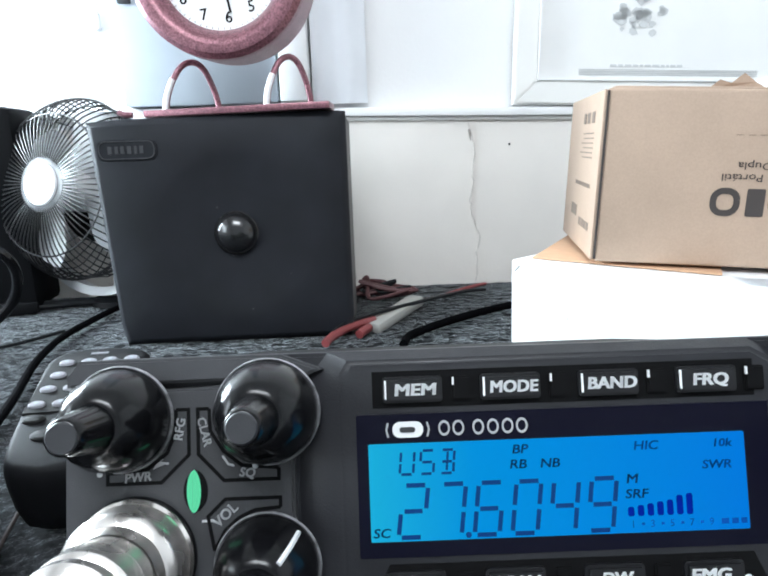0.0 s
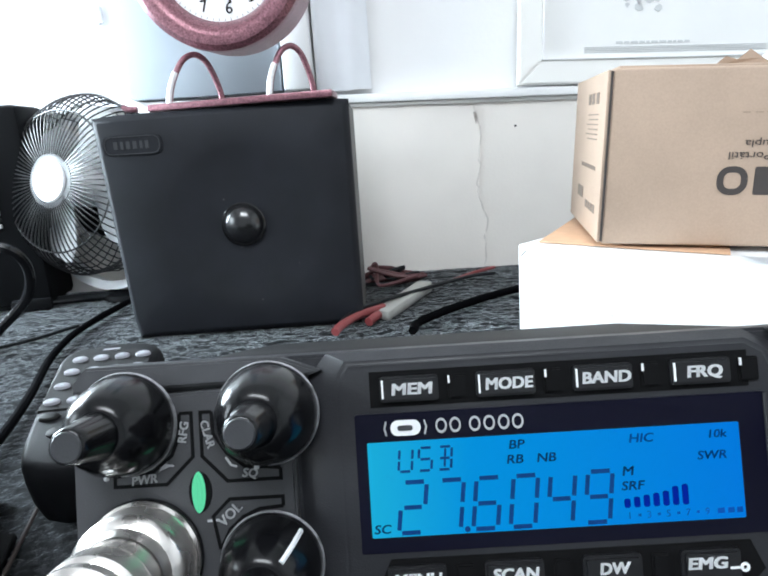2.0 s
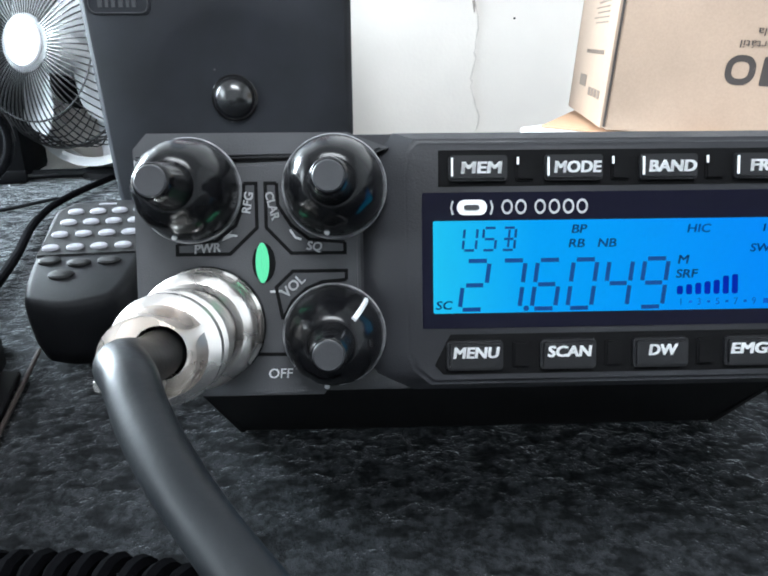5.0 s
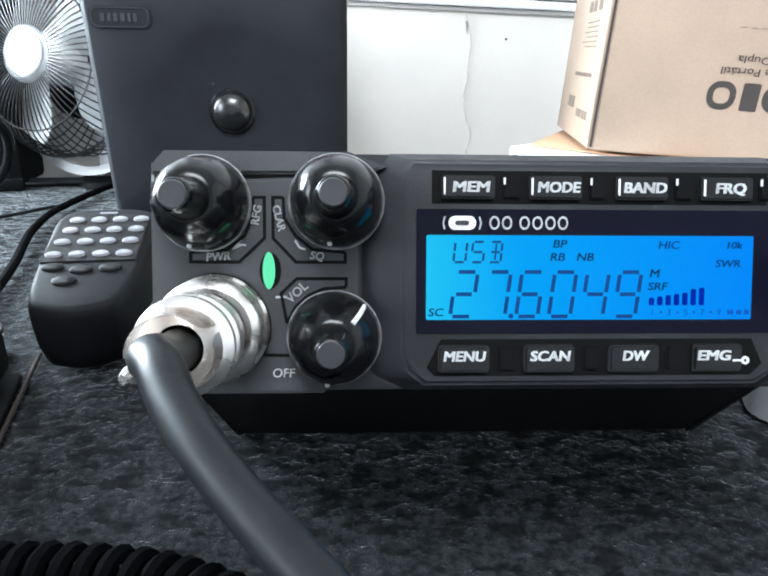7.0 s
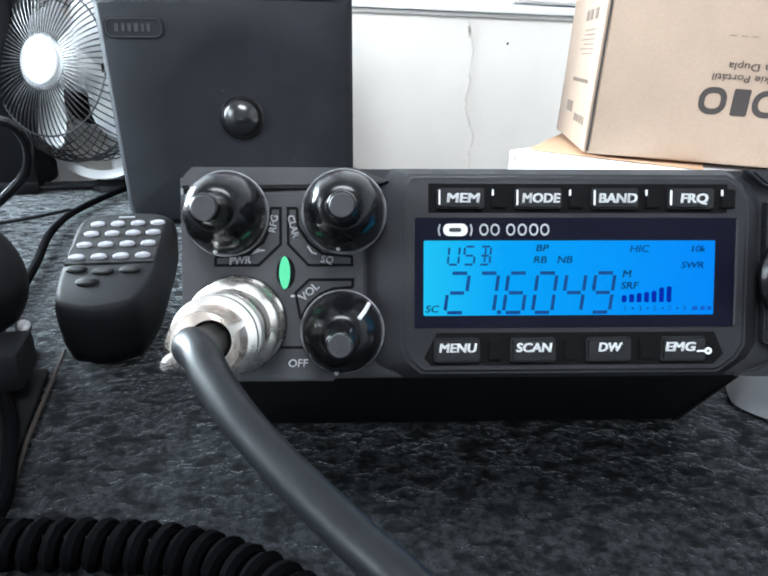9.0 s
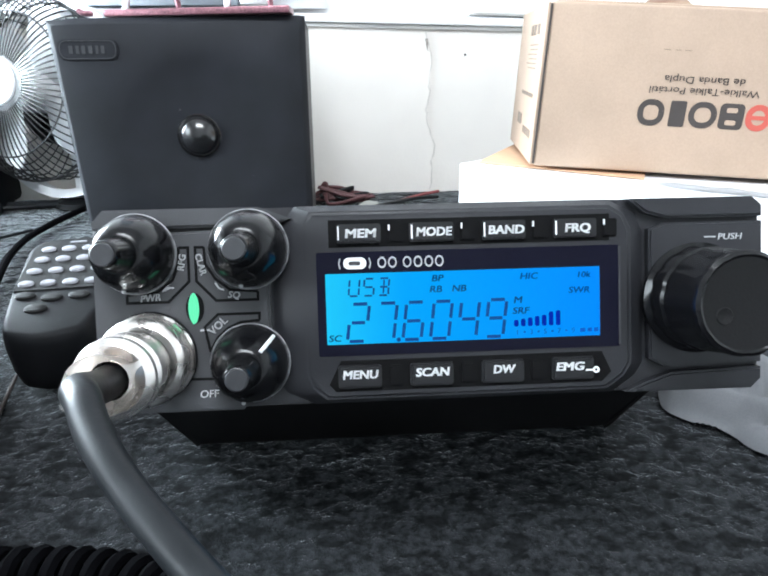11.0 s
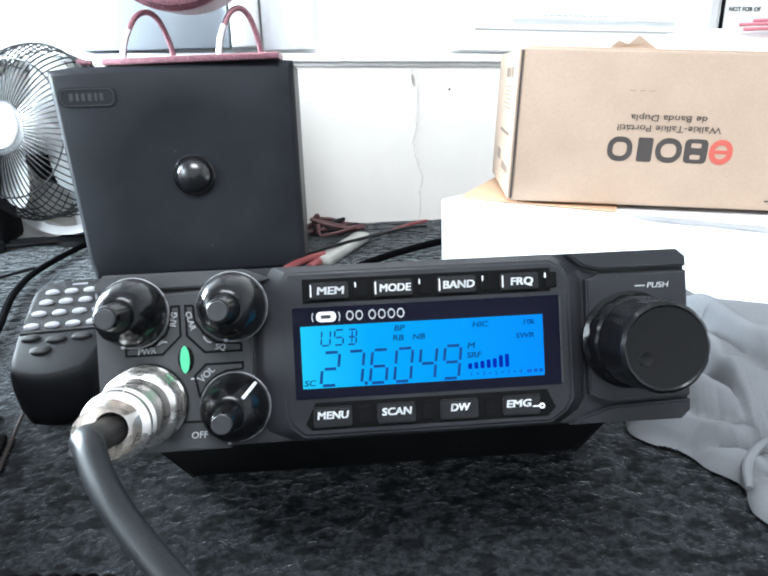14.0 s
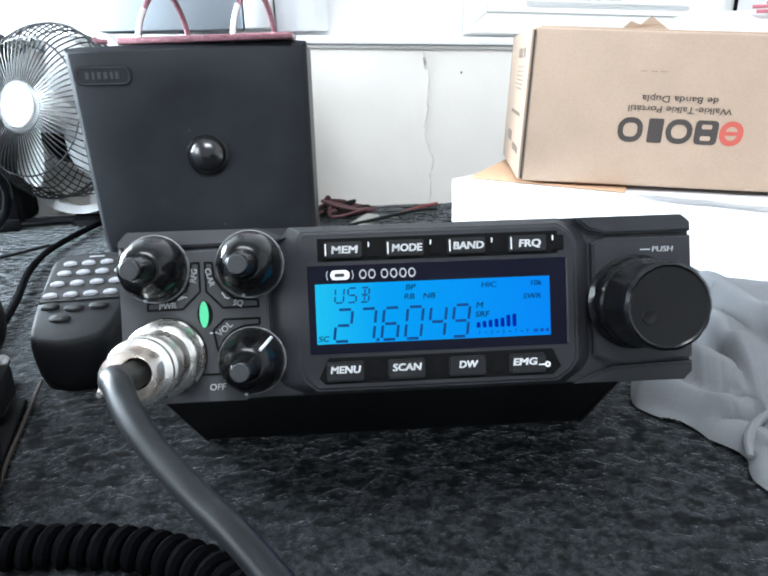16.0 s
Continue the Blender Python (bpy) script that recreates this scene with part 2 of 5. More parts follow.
def smooth_line(points, steps=8):
    """A Catmull-Rom line through the points."""
    p = [Vector(q) for q in points]
    p = [2 * p[0] - p[1]] + p + [2 * p[-1] - p[-2]]
    out = []
    for i in range(1, len(p) - 2):
        a, b, c, d = p[i - 1:i + 3]
        for k in range(steps):
            t = k / steps
            out.append(0.5 * (2 * b + (c - a) * t + (2 * a - 5 * b + 4 * c - d) * t * t + (3 * b - a - 3 * c + d) * t ** 3))
    return out + [p[-2]]


def tube(points, radius, n=10, bm=None, closed=False):
    """A round tube along a line; radius may be a number or a list."""
    bm = bm or bmesh.new()
    pts = [Vector(p) for p in points]
    m = len(pts)
    rs = radius if isinstance(radius, (list, tuple)) else [radius] * m
    rings, up = [], None
    for i, p in enumerate(pts):
        a = pts[(i - 1) % m] if closed or i else p
        b = pts[(i + 1) % m] if closed or i < m - 1 else p
        d = (b - a).normalized()
        if up is None:
            up = d.orthogonal().normalized()
        up = (up - d * up.dot(d)).normalized()
        side = d.cross(up)
        rings.append([bm.verts.new(p + rs[i] * (math.cos(2 * math.pi * k / n) * up + math.sin(2 * math.pi * k / n) * side)) for k in range(n)])
    pairs = list(zip(rings, rings[1:])) + ([(rings[-1], rings[0])] if closed else [])
    for a, b in pairs:
        for k in range(n):
            bm.faces.new((a[k], a[(k + 1) % n], b[(k + 1) % n], b[k]))
    if not closed:
        bm.faces.new(rings[0][::-1])
        bm.faces.new(rings[-1])
    return bm


def plate(outline, y0, y1, bevel=0.0, segments=2):
    """A plate with an (x, z) outline, from y0 (front) to y1 (back)."""
    bm = bmesh.new()
    f = [bm.verts.new((x, y0, z)) for x, z in outline]
    b = [bm.verts.new((x, y1, z)) for x, z in outline]
    front = bm.faces.new(f)
    bm.faces.new(b[::-1])
    n = len(f)
    for i in range(n):
        bm.faces.new((f[i], b[i], b[(i + 1) % n], f[(i + 1) % n]))
    bmesh.ops.recalc_face_normals(bm, faces=bm.faces)
    if bevel:
        bmesh.ops.bevel(bm, geom=list(front.edges), offset=bevel, segments=segments, affect="EDGES")
    return bm


def rounded(x0, x1, z0, z1, r, n=5):
    out = []
    for cx, cz, a in ((x1 - r, z1 - r, 0), (x0 + r, z1 - r, 90), (x0 + r, z0 + r, 180), (x1 - r, z0 + r, 270)):
        for k in range(n + 1):
            t = radians(a + 90 * k / n)
            out.append((cx + r * math.cos(t), cz + r * math.sin(t)))
    return out


def stroke(points, width, y0, y1):
    """A flat bar of an even width along (x, z) points, as a thin solid."""
    bm = bmesh.new()
    pts = [Vector((x, z)) for x, z in points]
    left, right = [], []
    for i, p in enumerate(pts):
        a, b = pts[max(i - 1, 0)], pts[min(i + 1, len(pts) - 1)]
        d1 = (p - a).normalized() if i else (b - p).normalized()
        d2 = (b - p).normalized() if i < len(pts) - 1 else d1
        n = Vector((-(d1 + d2).y, (d1 + d2).x)).normalized()
        k = width / 2 / max(0.4, n.dot(Vector((-d1.y, d1.x))))
        left.append(p + n * k)
        right.append(p - n * k)
    out = [(v.x, v.y) for v in left + right[::-1]]
    return join(bm, plate(out, y0, y1))


def words(name, text, height, mat, parent, x, y, z, turn=0, align="CENTER", wide=1.0, shear=0.0, bold=0.0, label="", m=None, thick=0.00008):
    """Raised lettering that faces -y, its middle at x, z."""
    cu = bpy.data.curves.new(name, "FONT")
    cu.body, cu.size, cu.align_x, cu.align_y, cu.shear, cu.extrude = text, height * 1.38, align, "CENTER", shear, thick
    cu.resolution_u = 3
    tmp = bpy.data.objects.new("tmp", cu)
    scene.collection.objects.link(tmp)
    me = bpy.data.meshes.new_from_object(tmp.evaluated_get(bpy.context.evaluated_depsgraph_get()))
    bpy.data.objects.remove(tmp)
    bpy.data.curves.remove(cu)
    if bold:
        bm = bmesh.new()
        for dx, dy in ((-1, -0.6), (1, -0.6), (-1, 0.6), (1, 0.6)):
            other = bmesh.new()
            other.from_mesh(me)
            join(bm, shift(other, Matrix.Translation((dx * bold, dy * bold, 0))))
        bm.to_mesh(me)
        bm.free()
    me.materials.clear()
    me.materials.append(mat)
    ob = new(name, me)
    ob.parent = parent
    ob.matrix_basis = (m or Matrix.Identity(4)) @ Matrix.Translation((x, y, z)) @ pose(0, 0, 0, 90) @ pose(0, 0, 0, 0, 0, turn) @ Matrix.Diagonal((wide, 1, 1, 1))
    return tagged(ob, label)


# ---- the room ----
def slab(name, bounds, mat, label="", category="", bevel=0.0):
    return tagged(part(name, box(*bounds, bevel=bevel), mat), label, category, kind="structure")


slab("desk_top", (-1.40, 1.40, -0.55, 0.715, -0.035, -0.006), DARK_PLASTIC, "dark wooden desk top under the carpet", "desk", 0.004)


def carpet_sheet():
    """Pile that rises and falls by a few millimetres, finer where it is seen close by."""
    xs = np.concatenate([np.linspace(-1.39, -0.62, 60), np.linspace(-0.615, -0.255, 130), np.linspace(-0.2525, 0.34, 330), np.linspace(0.345, 1.39, 60)])
    ys = np.concatenate([np.linspace(-0.549, -0.06, 60), np.linspace(-0.058, 0.20, 160), np.linspace(0.203, 0.714, 190)])
    verts = []
    for y in ys:
        for x in xs:
            h = noise.noise((x * 60, y * 60, 4.0)) * 0.5 + noise.noise((x * 190, y * 170, 9.0)) * 0.35 - 1.0 * max(0.0, noise.noise((x * 75, y * 125, 0.3)) - 0.12)
            verts.append((x, y, -0.0012 + 0.0014 * h))
    n, m = len(xs), len(ys)
    faces = [(j * n + i, j * n + i + 1, (j + 1) * n + i + 1, (j + 1) * n + i) for j in range(m - 1) for i in range(n - 1)]
    me = bpy.data.meshes.new("carpet")
    me.from_pydata(verts, [], faces)
    me.polygons.foreach_set("use_smooth", [True] * len(faces))
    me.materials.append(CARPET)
    return tagged(new("carpet", me), "charcoal looped carpet laid over the desk", "carpet", kind="structure")


carpet_sheet()
slab("floor", (-1.40, 1.40, -1.9, 0.715, -0.80, -0.74), DARK_PLASTIC, "dark floor below the desk", "floor")
slab("wall_back_lower", (-1.40, 1.40, 0.715, 0.80, -0.74, 0.211), WALL_CREAM, "cream painted lower wall with a long crack", "wall")
slab("wall_back_upper", (-1.40, 1.40, 0.728, 0.80, 0.211, 1.65), WALL_WHITE, "white painted wall above the ledge", "wall")
slab("wall_left", (-1.50, -1.40, -2.0, 0.80, -0.80, 1.65), WALL_WHITE, "plain white side wall", "wall")
slab("wall_right", (1.40, 1.50, -2.0, 0.80, -0.80, 1.65), WALL_WHITE, "plain white side wall", "wall")
slab("wall_front", (-1.40, 1.40, -2.0, -1.9, -0.80, 1.65), WALL_WHITE, "plain white wall behind the desk", "wall")
slab("ceiling", (-1.50, 1.50, -2.0, 0.80, 1.65, 1.72), WALL_WHITE, "plain white ceiling", "ceiling")

LEDGE = pose(0, 0.715, 0.2183, 0, 1.6, 0)
ledge = tagged(part("trim_ledge", box(-1.35, 1.35, -0.010, 0.014, -0.004, 0.006, 0.0015), WALL_WHITE, m=LEDGE), "narrow white ledge along the wall", "ledge", kind="structure")
ledge_low = tagged(part("trim_moulding", box(-1.35, 1.35, -0.004, 0.012, -0.009, -0.0045, 0.001), GOLD_FRAME, m=LEDGE), "thin grey moulding under the ledge", "moulding", kind="structure")


def crack():
    rng = random.Random(5)
    bm = bmesh.new()
    z, x, pts = 0.204, 0.0815, []
    while z > 0.002:
        pts.append((x, z))
        z -= rng.uniform(0.004, 0.010)
        x += rng.uniform(-0.0028, 0.0030) + 0.0001
    for (xa, za), (xb, zb) in zip(pts, pts[1:]):
        w = rng.uniform(0.0004, 0.0012)
        join(bm, plate([(xa - w, za), (xa + w, za), (xb + w, zb), (xb - w, zb)], 0.7135, 0.7165))
    return tagged(part("trim_crack", bm, material("crack_filler", (0.62, 0.585, 0.545), 0.8), smooth=0), "wavy filled crack running down the wall", "crack", kind="structure")


crack()
tagged(part("trim_chip", plate([(0.0810, 0.1955), (0.0835, 0.1965), (0.0850, 0.1900), (0.0840, 0.1815), (0.0826, 0.1860)], 0.7128, 0.7165), material("chipped_plaster", (0.30, 0.27, 0.24), 0.85, grain=0.3, grain_size=0.002), smooth=0), "small dark chip in the plaster", "chip", kind="structure")
tagged(part("trim_nail", shift(lathe([(0, 0.001), (0.0014, 0.0004), (0.0014, -0.002)], 10), pose(0.133, 0.7145, 0.176, 90)), GROOVE_BLACK), "small dark nail in the wall", "nail", kind="structure")


def wall_panels():
    door = thing("cupboard_door", pose(0, 0, 0), "grey-blue painted cupboard door beside a white post", "door")
    part("leaf", box(-0.336, -0.151, 0.700, 0.727, 0.235, 1.20, 0.002), GREY_BLUE, door)
    part("post", box(-0.147, -0.112, 0.690, 0.727, 0.235, 1.20, 0.003), WALL_WHITE, door, "white post")
    part("catch", box(-0.331, -0.316, 0.694, 0.6995, 0.352, 0.366, 0.001), CAP_GREY, door, "small metal catch")
    blind = thing("window_blind", pose(0, 0, 0), "bright white roller blind on the wall", "blind")
    part("sheet", box(-1.05, -0.341, 0.715, 0.727, 0.236, 1.25, 0.002), WALL_WHITE, blind)
    part("cord", tube([(-0.360, 0.712, 0.9), (-0.359, 0.711, 0.6), (-0.362, 0.711, 0.345)], 0.0012, 6), WALL_WHITE, blind)
    part("cord_weight", shift(lathe([(0, 0), (0.004, 0.002), (0.003, 0.02), (0, 0.022)], 12), pose(-0.362, 0.711, 0.325)), WALL_WHITE, blind)
    post = thing("curtain", pose(0, 0, 0), "pale grey curtain edge hanging by the wall", "curtain")
    bm = bmesh.new()
    cols = []
    for i in range(25):
        u = i / 24
        x, y = -0.109 + 0.066 * u, 0.716 - 0.0025 * math.sin(u * 11) - 0.008 * (1 - u)
        cols.append([bm.verts.new((x, y + d, z)) for d, z in ((0, 0.232), (0, 1.2), (0.004, 1.2), (0.004, 0.232))])
    for a, b in zip(cols, cols[1:]):
        for k in range(4):
            bm.faces.new((a[k], a[(k + 1) % 4], b[(k + 1) % 4], b[k]))
    part("cloth", bm, material("pale_curtain", (0.70, 0.72, 0.75), 0.8, blotch=0.05), post)


wall_panels()


def framed_picture():
    pic = thing("framed_picture", pose(0.135, 0.708, 0.2235, -3, 2.4, 0), "pale framed faded print leaning on the ledge", "picture")
    w, h, f = 0.345, 0.30, 0.028
    for name, o in (("frame_side", [(0, 0), (f, f), (f, h - f), (0, h)]), ("frame_side", [(w, 0), (w, h), (w - f, h - f), (w - f, f)]),
                    ("frame_rail", [(0, 0), (w, 0), (w - f, f), (f, f)]), ("frame_rail", [(0, h), (f, h - f), (w - f, h - f), (w, h)])):
        part(name, plate(o, -0.006, 0.008, 0.002), GOLD_FRAME, pic)
    part("inner_lip", plate([(f, f), (w - f, f), (w - f, f + 0.003), (f, f + 0.003)], -0.0075, 0.0, 0.0005), WALL_WHITE, pic)
    part("inner_lip", plate([(f, f + 0.003), (f + 0.003, f + 0.003), (f + 0.003, h - f), (f, h - f)], -0.0075, 0.0, 0.0005), WALL_WHITE, pic)
    part("mat_board", plate([(f, f), (w - f, f), (w - f, h - f), (f, h - f)], 0.0, 0.004), PAPER, pic)
    bm = bmesh.new()
    rng = random.Random(11)
    for i in range(46):
        a, r = rng.uniform(0, 6.28), rng.uniform(0, 0.03)
        x, z, s = 0.150 + r * math.cos(a), 0.105 + r * math.sin(a) * 0.8, rng.uniform(0.003, 0.008)
        join(bm, plate([(x + s * math.cos(k) * rng.uniform(0.5, 1), z + s * math.sin(k) * rng.uniform(0.5, 1)) for k in (0.2, 1.3, 2.4, 3.5, 4.6, 5.7)], -0.0012, -0.0004))
    part("print_pattern", bm, PAPER_INK, pic, smooth=0)
    bm = bmesh.new()
    x = 0.118
    while x < 0.205:
        d = rng.uniform(0.003, 0.009)
        join(bm, plate([(x, 0.046), (x + d, 0.046), (x + d, 0.0485), (x, 0.0485)], -0.0012, -0.0004))
        x += d + 0.002
    for i in range(4):
        join(bm, plate([(0.08, 0.036 + i * 0.002), (0.30, 0.036 + i * 0.002), (0.30, 0.0366 + i * 0.002), (0.08, 0.0366 + i * 0.002)], -0.0012, -0.0004))
    part("caption_print", bm, PAPER_INK, pic, smooth=0)


framed_picture()


def notice():
    n = thing("wall_notice", pose(0.503, 0.722, 0.2385, 0, 1.6, 0), "white printed notice in a thin black frame", "notice")
    part("sheet", plate([(0, 0), (0.30, 0), (0.30, 0.25), (0, 0.25)], 0.0, 0.005), PAPER, n)
    for o in ([(0, 0), (0.004, 0), (0.004, 0.25), (0, 0.25)], [(0.296, 0), (0.30, 0), (0.30, 0.25), (0.296, 0.25)], [(0.004, 0), (0.296, 0), (0.296, 0.003), (0.004, 0.003)]):
        part("frame_bar", plate(o, -0.004, 0.0, 0.0005), GROOVE_BLACK, n)
    words("lettering", "NOT FOR OF", 0.0055, GROOVE_BLACK, n, 0.034, -0.0006, 0.030, bold=0.0002)


notice()

# ---- the radio ----
RADIO = pose(0, 0, 0.1077, -16.3)
radio = thing("radio", RADIO, "black mobile radio with a lit blue display and knobs", "radio")


def loft(back, y_back, front, y_front):
    bm = bmesh.new()
    b = [bm.verts.new((x, y_back, z)) for x, z in back]
    f = [bm.verts.new((x, y_front, z)) for x, z in front]
    bm.faces.new(f)
    bm.faces.new(b[::-1])
    n = len(f)
    for i in range(n):
        bm.faces.new((f[i], b[i], b[(i + 1) % n], f[(i + 1) % n]))
    return bm


def radio_shell():
    part("back_plate", plate(rounded(-0.1045, 0.0906, -0.0278, 0.0295, 0.0035), 0.0035, 0.016, 0.0008), PANEL_BLACK, radio)
    # pale tube on the worn left edge, its highlight put into the colour
    part("scuffed_edge", tube(smooth_line([(-0.1041, 0.0040, -0.0250), (-0.1043, 0.0040, 0.0), (-0.1042, 0.0042, 0.0268)], 8), 0.0007, 6), PALE_EDGE, radio, "pale worn corner edge with its highlight painted in")
    # left block that carries the small knobs
    part("knob_plate", plate([(-0.1040, 0.0222), (-0.0610, 0.0238), (-0.0555, 0.0180), (-0.0555, -0.0190), (-0.0600, -0.0235), (-0.0640, -0.0278), (-0.1010, -0.0278), (-0.1040, -0.0250)], 0.0, 0.0035, 0.0007), PANEL_GREY, radio)
    part("top_lip", plate([(-0.1040, 0.0262), (-0.1010, 0.0296), (-0.0580, 0.0296), (-0.0490, 0.0262), (-0.0535, 0.0246), (-0.1040, 0.0240)], 0.0006, 0.0035, 0.0006), PANEL_GREY, radio)
    # middle block round the display, with sloping sides
    o = [(-0.0480, 0.0296), (0.0440, 0.0296), (0.0520, 0.0255), (0.0545, 0.0200), (0.0545, -0.0190), (0.0520, -0.0230), (0.0450, -0.0278), (-0.0440, -0.0278), (-0.0520, -0.0240), (-0.0550, -0.0190), (-0.0550, 0.0190), (-0.0525, 0.0245)]
    i = [(-0.0432, 0.0274), (0.0425, 0.0274), (0.0465, 0.0250), (0.0485, 0.0205), (0.0485, -0.0185), (0.0462, -0.0222), (0.0412, -0.0256), (-0.0398, -0.0256), (-0.0438, -0.0222), (-0.0452, -0.0185), (-0.0452, 0.0200), (-0.0448, 0.0250)]
    bm = loft(o, 0.0036, i, -0.0010)
    bmesh.ops.bevel(bm, geom=[e for e in bm.edges if all(v.co.y < 0 for v in e.verts)], offset=0.0008, segments=3, affect="EDGES")
    part("display_housing", bm, PANEL_BLACK, radio)
    # right wing with the large knob
    part("wing_plate", plate([(0.0552, 0.0205), (0.0600, 0.0222), (0.0897, 0.0222), (0.0897, -0.0200), (0.0610, -0.0208), (0.0552, -0.0180)], 0.0004, 0.0036, 0.0006), PANEL_BLACK, radio)
    part("wing_lip", plate([(0.0490, 0.0294), (0.0866, 0.0294), (0.0896, 0.0268), (0.0896, 0.0236), (0.0600, 0.0236), (0.0540, 0.0252)], 0.0002, 0.0036, 0.0007), PANEL_BLACK, radio)
    part("wing_lip", plate([(0.0480, -0.0276), (0.0866, -0.0278), (0.0896, -0.0250), (0.0896, -0.0214), (0.0620, -0.0222), (0.0540, -0.0248)], 0.0002, 0.0036, 0.0007), PANEL_BLACK, radio)
    part("case", box(-0.0950, 0.0790, 0.016, 0.185, -0.0255, 0.0270, 0.0015), CASE_BLACK, radio)
    for x in (-0.0900, 0.0742):
        part("case_screw", shift(lathe([(0, 0.0009), (0.0022, 0.0007), (0.0026, 0)], 14), pose(x, 0.040, 0.0270)), CHROME, radio)


radio_shell()


def grooves():
    mm = lambda pts: [(a / 1000, b / 1000) for a, b in pts]
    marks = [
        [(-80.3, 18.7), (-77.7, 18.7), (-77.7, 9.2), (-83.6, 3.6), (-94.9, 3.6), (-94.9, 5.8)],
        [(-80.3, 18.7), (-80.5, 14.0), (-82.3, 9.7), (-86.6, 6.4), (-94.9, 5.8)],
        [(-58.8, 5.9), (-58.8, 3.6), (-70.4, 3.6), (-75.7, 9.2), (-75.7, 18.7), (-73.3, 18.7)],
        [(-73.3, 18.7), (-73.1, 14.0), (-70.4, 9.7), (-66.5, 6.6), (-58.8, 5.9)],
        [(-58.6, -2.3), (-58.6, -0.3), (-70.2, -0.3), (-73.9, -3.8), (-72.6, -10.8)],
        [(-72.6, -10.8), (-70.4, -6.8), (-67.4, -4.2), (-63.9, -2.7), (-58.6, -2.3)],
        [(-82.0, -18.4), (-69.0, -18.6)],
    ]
    # raised black strokes; the shade inside the grooves is their colour
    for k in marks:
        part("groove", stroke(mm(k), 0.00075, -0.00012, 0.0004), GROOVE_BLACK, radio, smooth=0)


grooves()
words("lettering", "PWR", 0.0019, PRINT_DIM, radio, -0.0886, -0.0001, 0.0048, turn=4, bold=0.00007, shear=0.15)
words("lettering", "RFG", 0.0019, PRINT_DIM, radio, -0.0795, -0.0001, 0.0146, turn=80, bold=0.00007)
words("lettering", "CLAR", 0.0018, PRINT_DIM, radio, -0.0744, -0.0001, 0.0139, turn=-76, bold=0.00007)
words("lettering", "SQ", 0.0019, PRINT_DIM, radio, -0.0655, -0.0001, 0.0050, turn=-6, bold=0.00007, shear=0.15)
words("lettering", "VOL", 0.0022, PRINT_DIM, radio, -0.0702, -0.0001, -0.0036, turn=42, bold=0.00007)
words("lettering", "OFF", 0.0022, PRINT, radio, -0.0735, -0.0001, -0.0229, bold=0.00004, wide=1.0, shear=0.1)
words("lettering", "PUSH", 0.0019, PRINT_DIM, radio, 0.0795, 0.0003, 0.0176, wide=1.2, shear=0.15)
part("arrow_print", stroke([(0.0718, 0.0177), (0.0752, 0.0177)], 0.0004, 0.0002, 0.0008), PRINT_DIM, radio, smooth=0)
part("arrow_print", stroke([(-0.0832, 0.0088), (-0.0850, 0.0068), (-0.0842, 0.0078), (-0.0820, 0.0075)], 0.00045, -0.0001, 0.0003), PRINT_DIM, radio, smooth=0)
part("arrow_print", stroke([(-0.0706, 0.0087), (-0.0695, 0.0070), (-0.0682, 0.0066)], 0.00045, -0.0001, 0.0003), PRINT_DIM, radio, smooth=0)
part("arrow_print", stroke([(-0.0752, -0.0047), (-0.0726, -0.0046)], 0.0005, -0.0001, 0.0003), PRINT_DIM, radio, smooth=0)


def power_lamp():
    out = [(0.00145 * math.sin(math.pi * k / 10) ** 1.1, 0.0044 * math.cos(math.pi * k / 10)) for k in range(11)]
    out += [(-x, z) for x, z in out[-2:0:-1]]
    rim = part("lamp_recess", plate([(x * 1.75 + 0.0003, z * 0.98) for x, z in out], -0.0002, 0.002), GROOVE_BLACK, radio, m=pose(-0.0767, 0, 0.0016))
    part("lamp_lens", plate(out, -0.0013, 0.001, 0.0007, 3), LED_GREEN, rim, "lit green lens")


power_lamp()


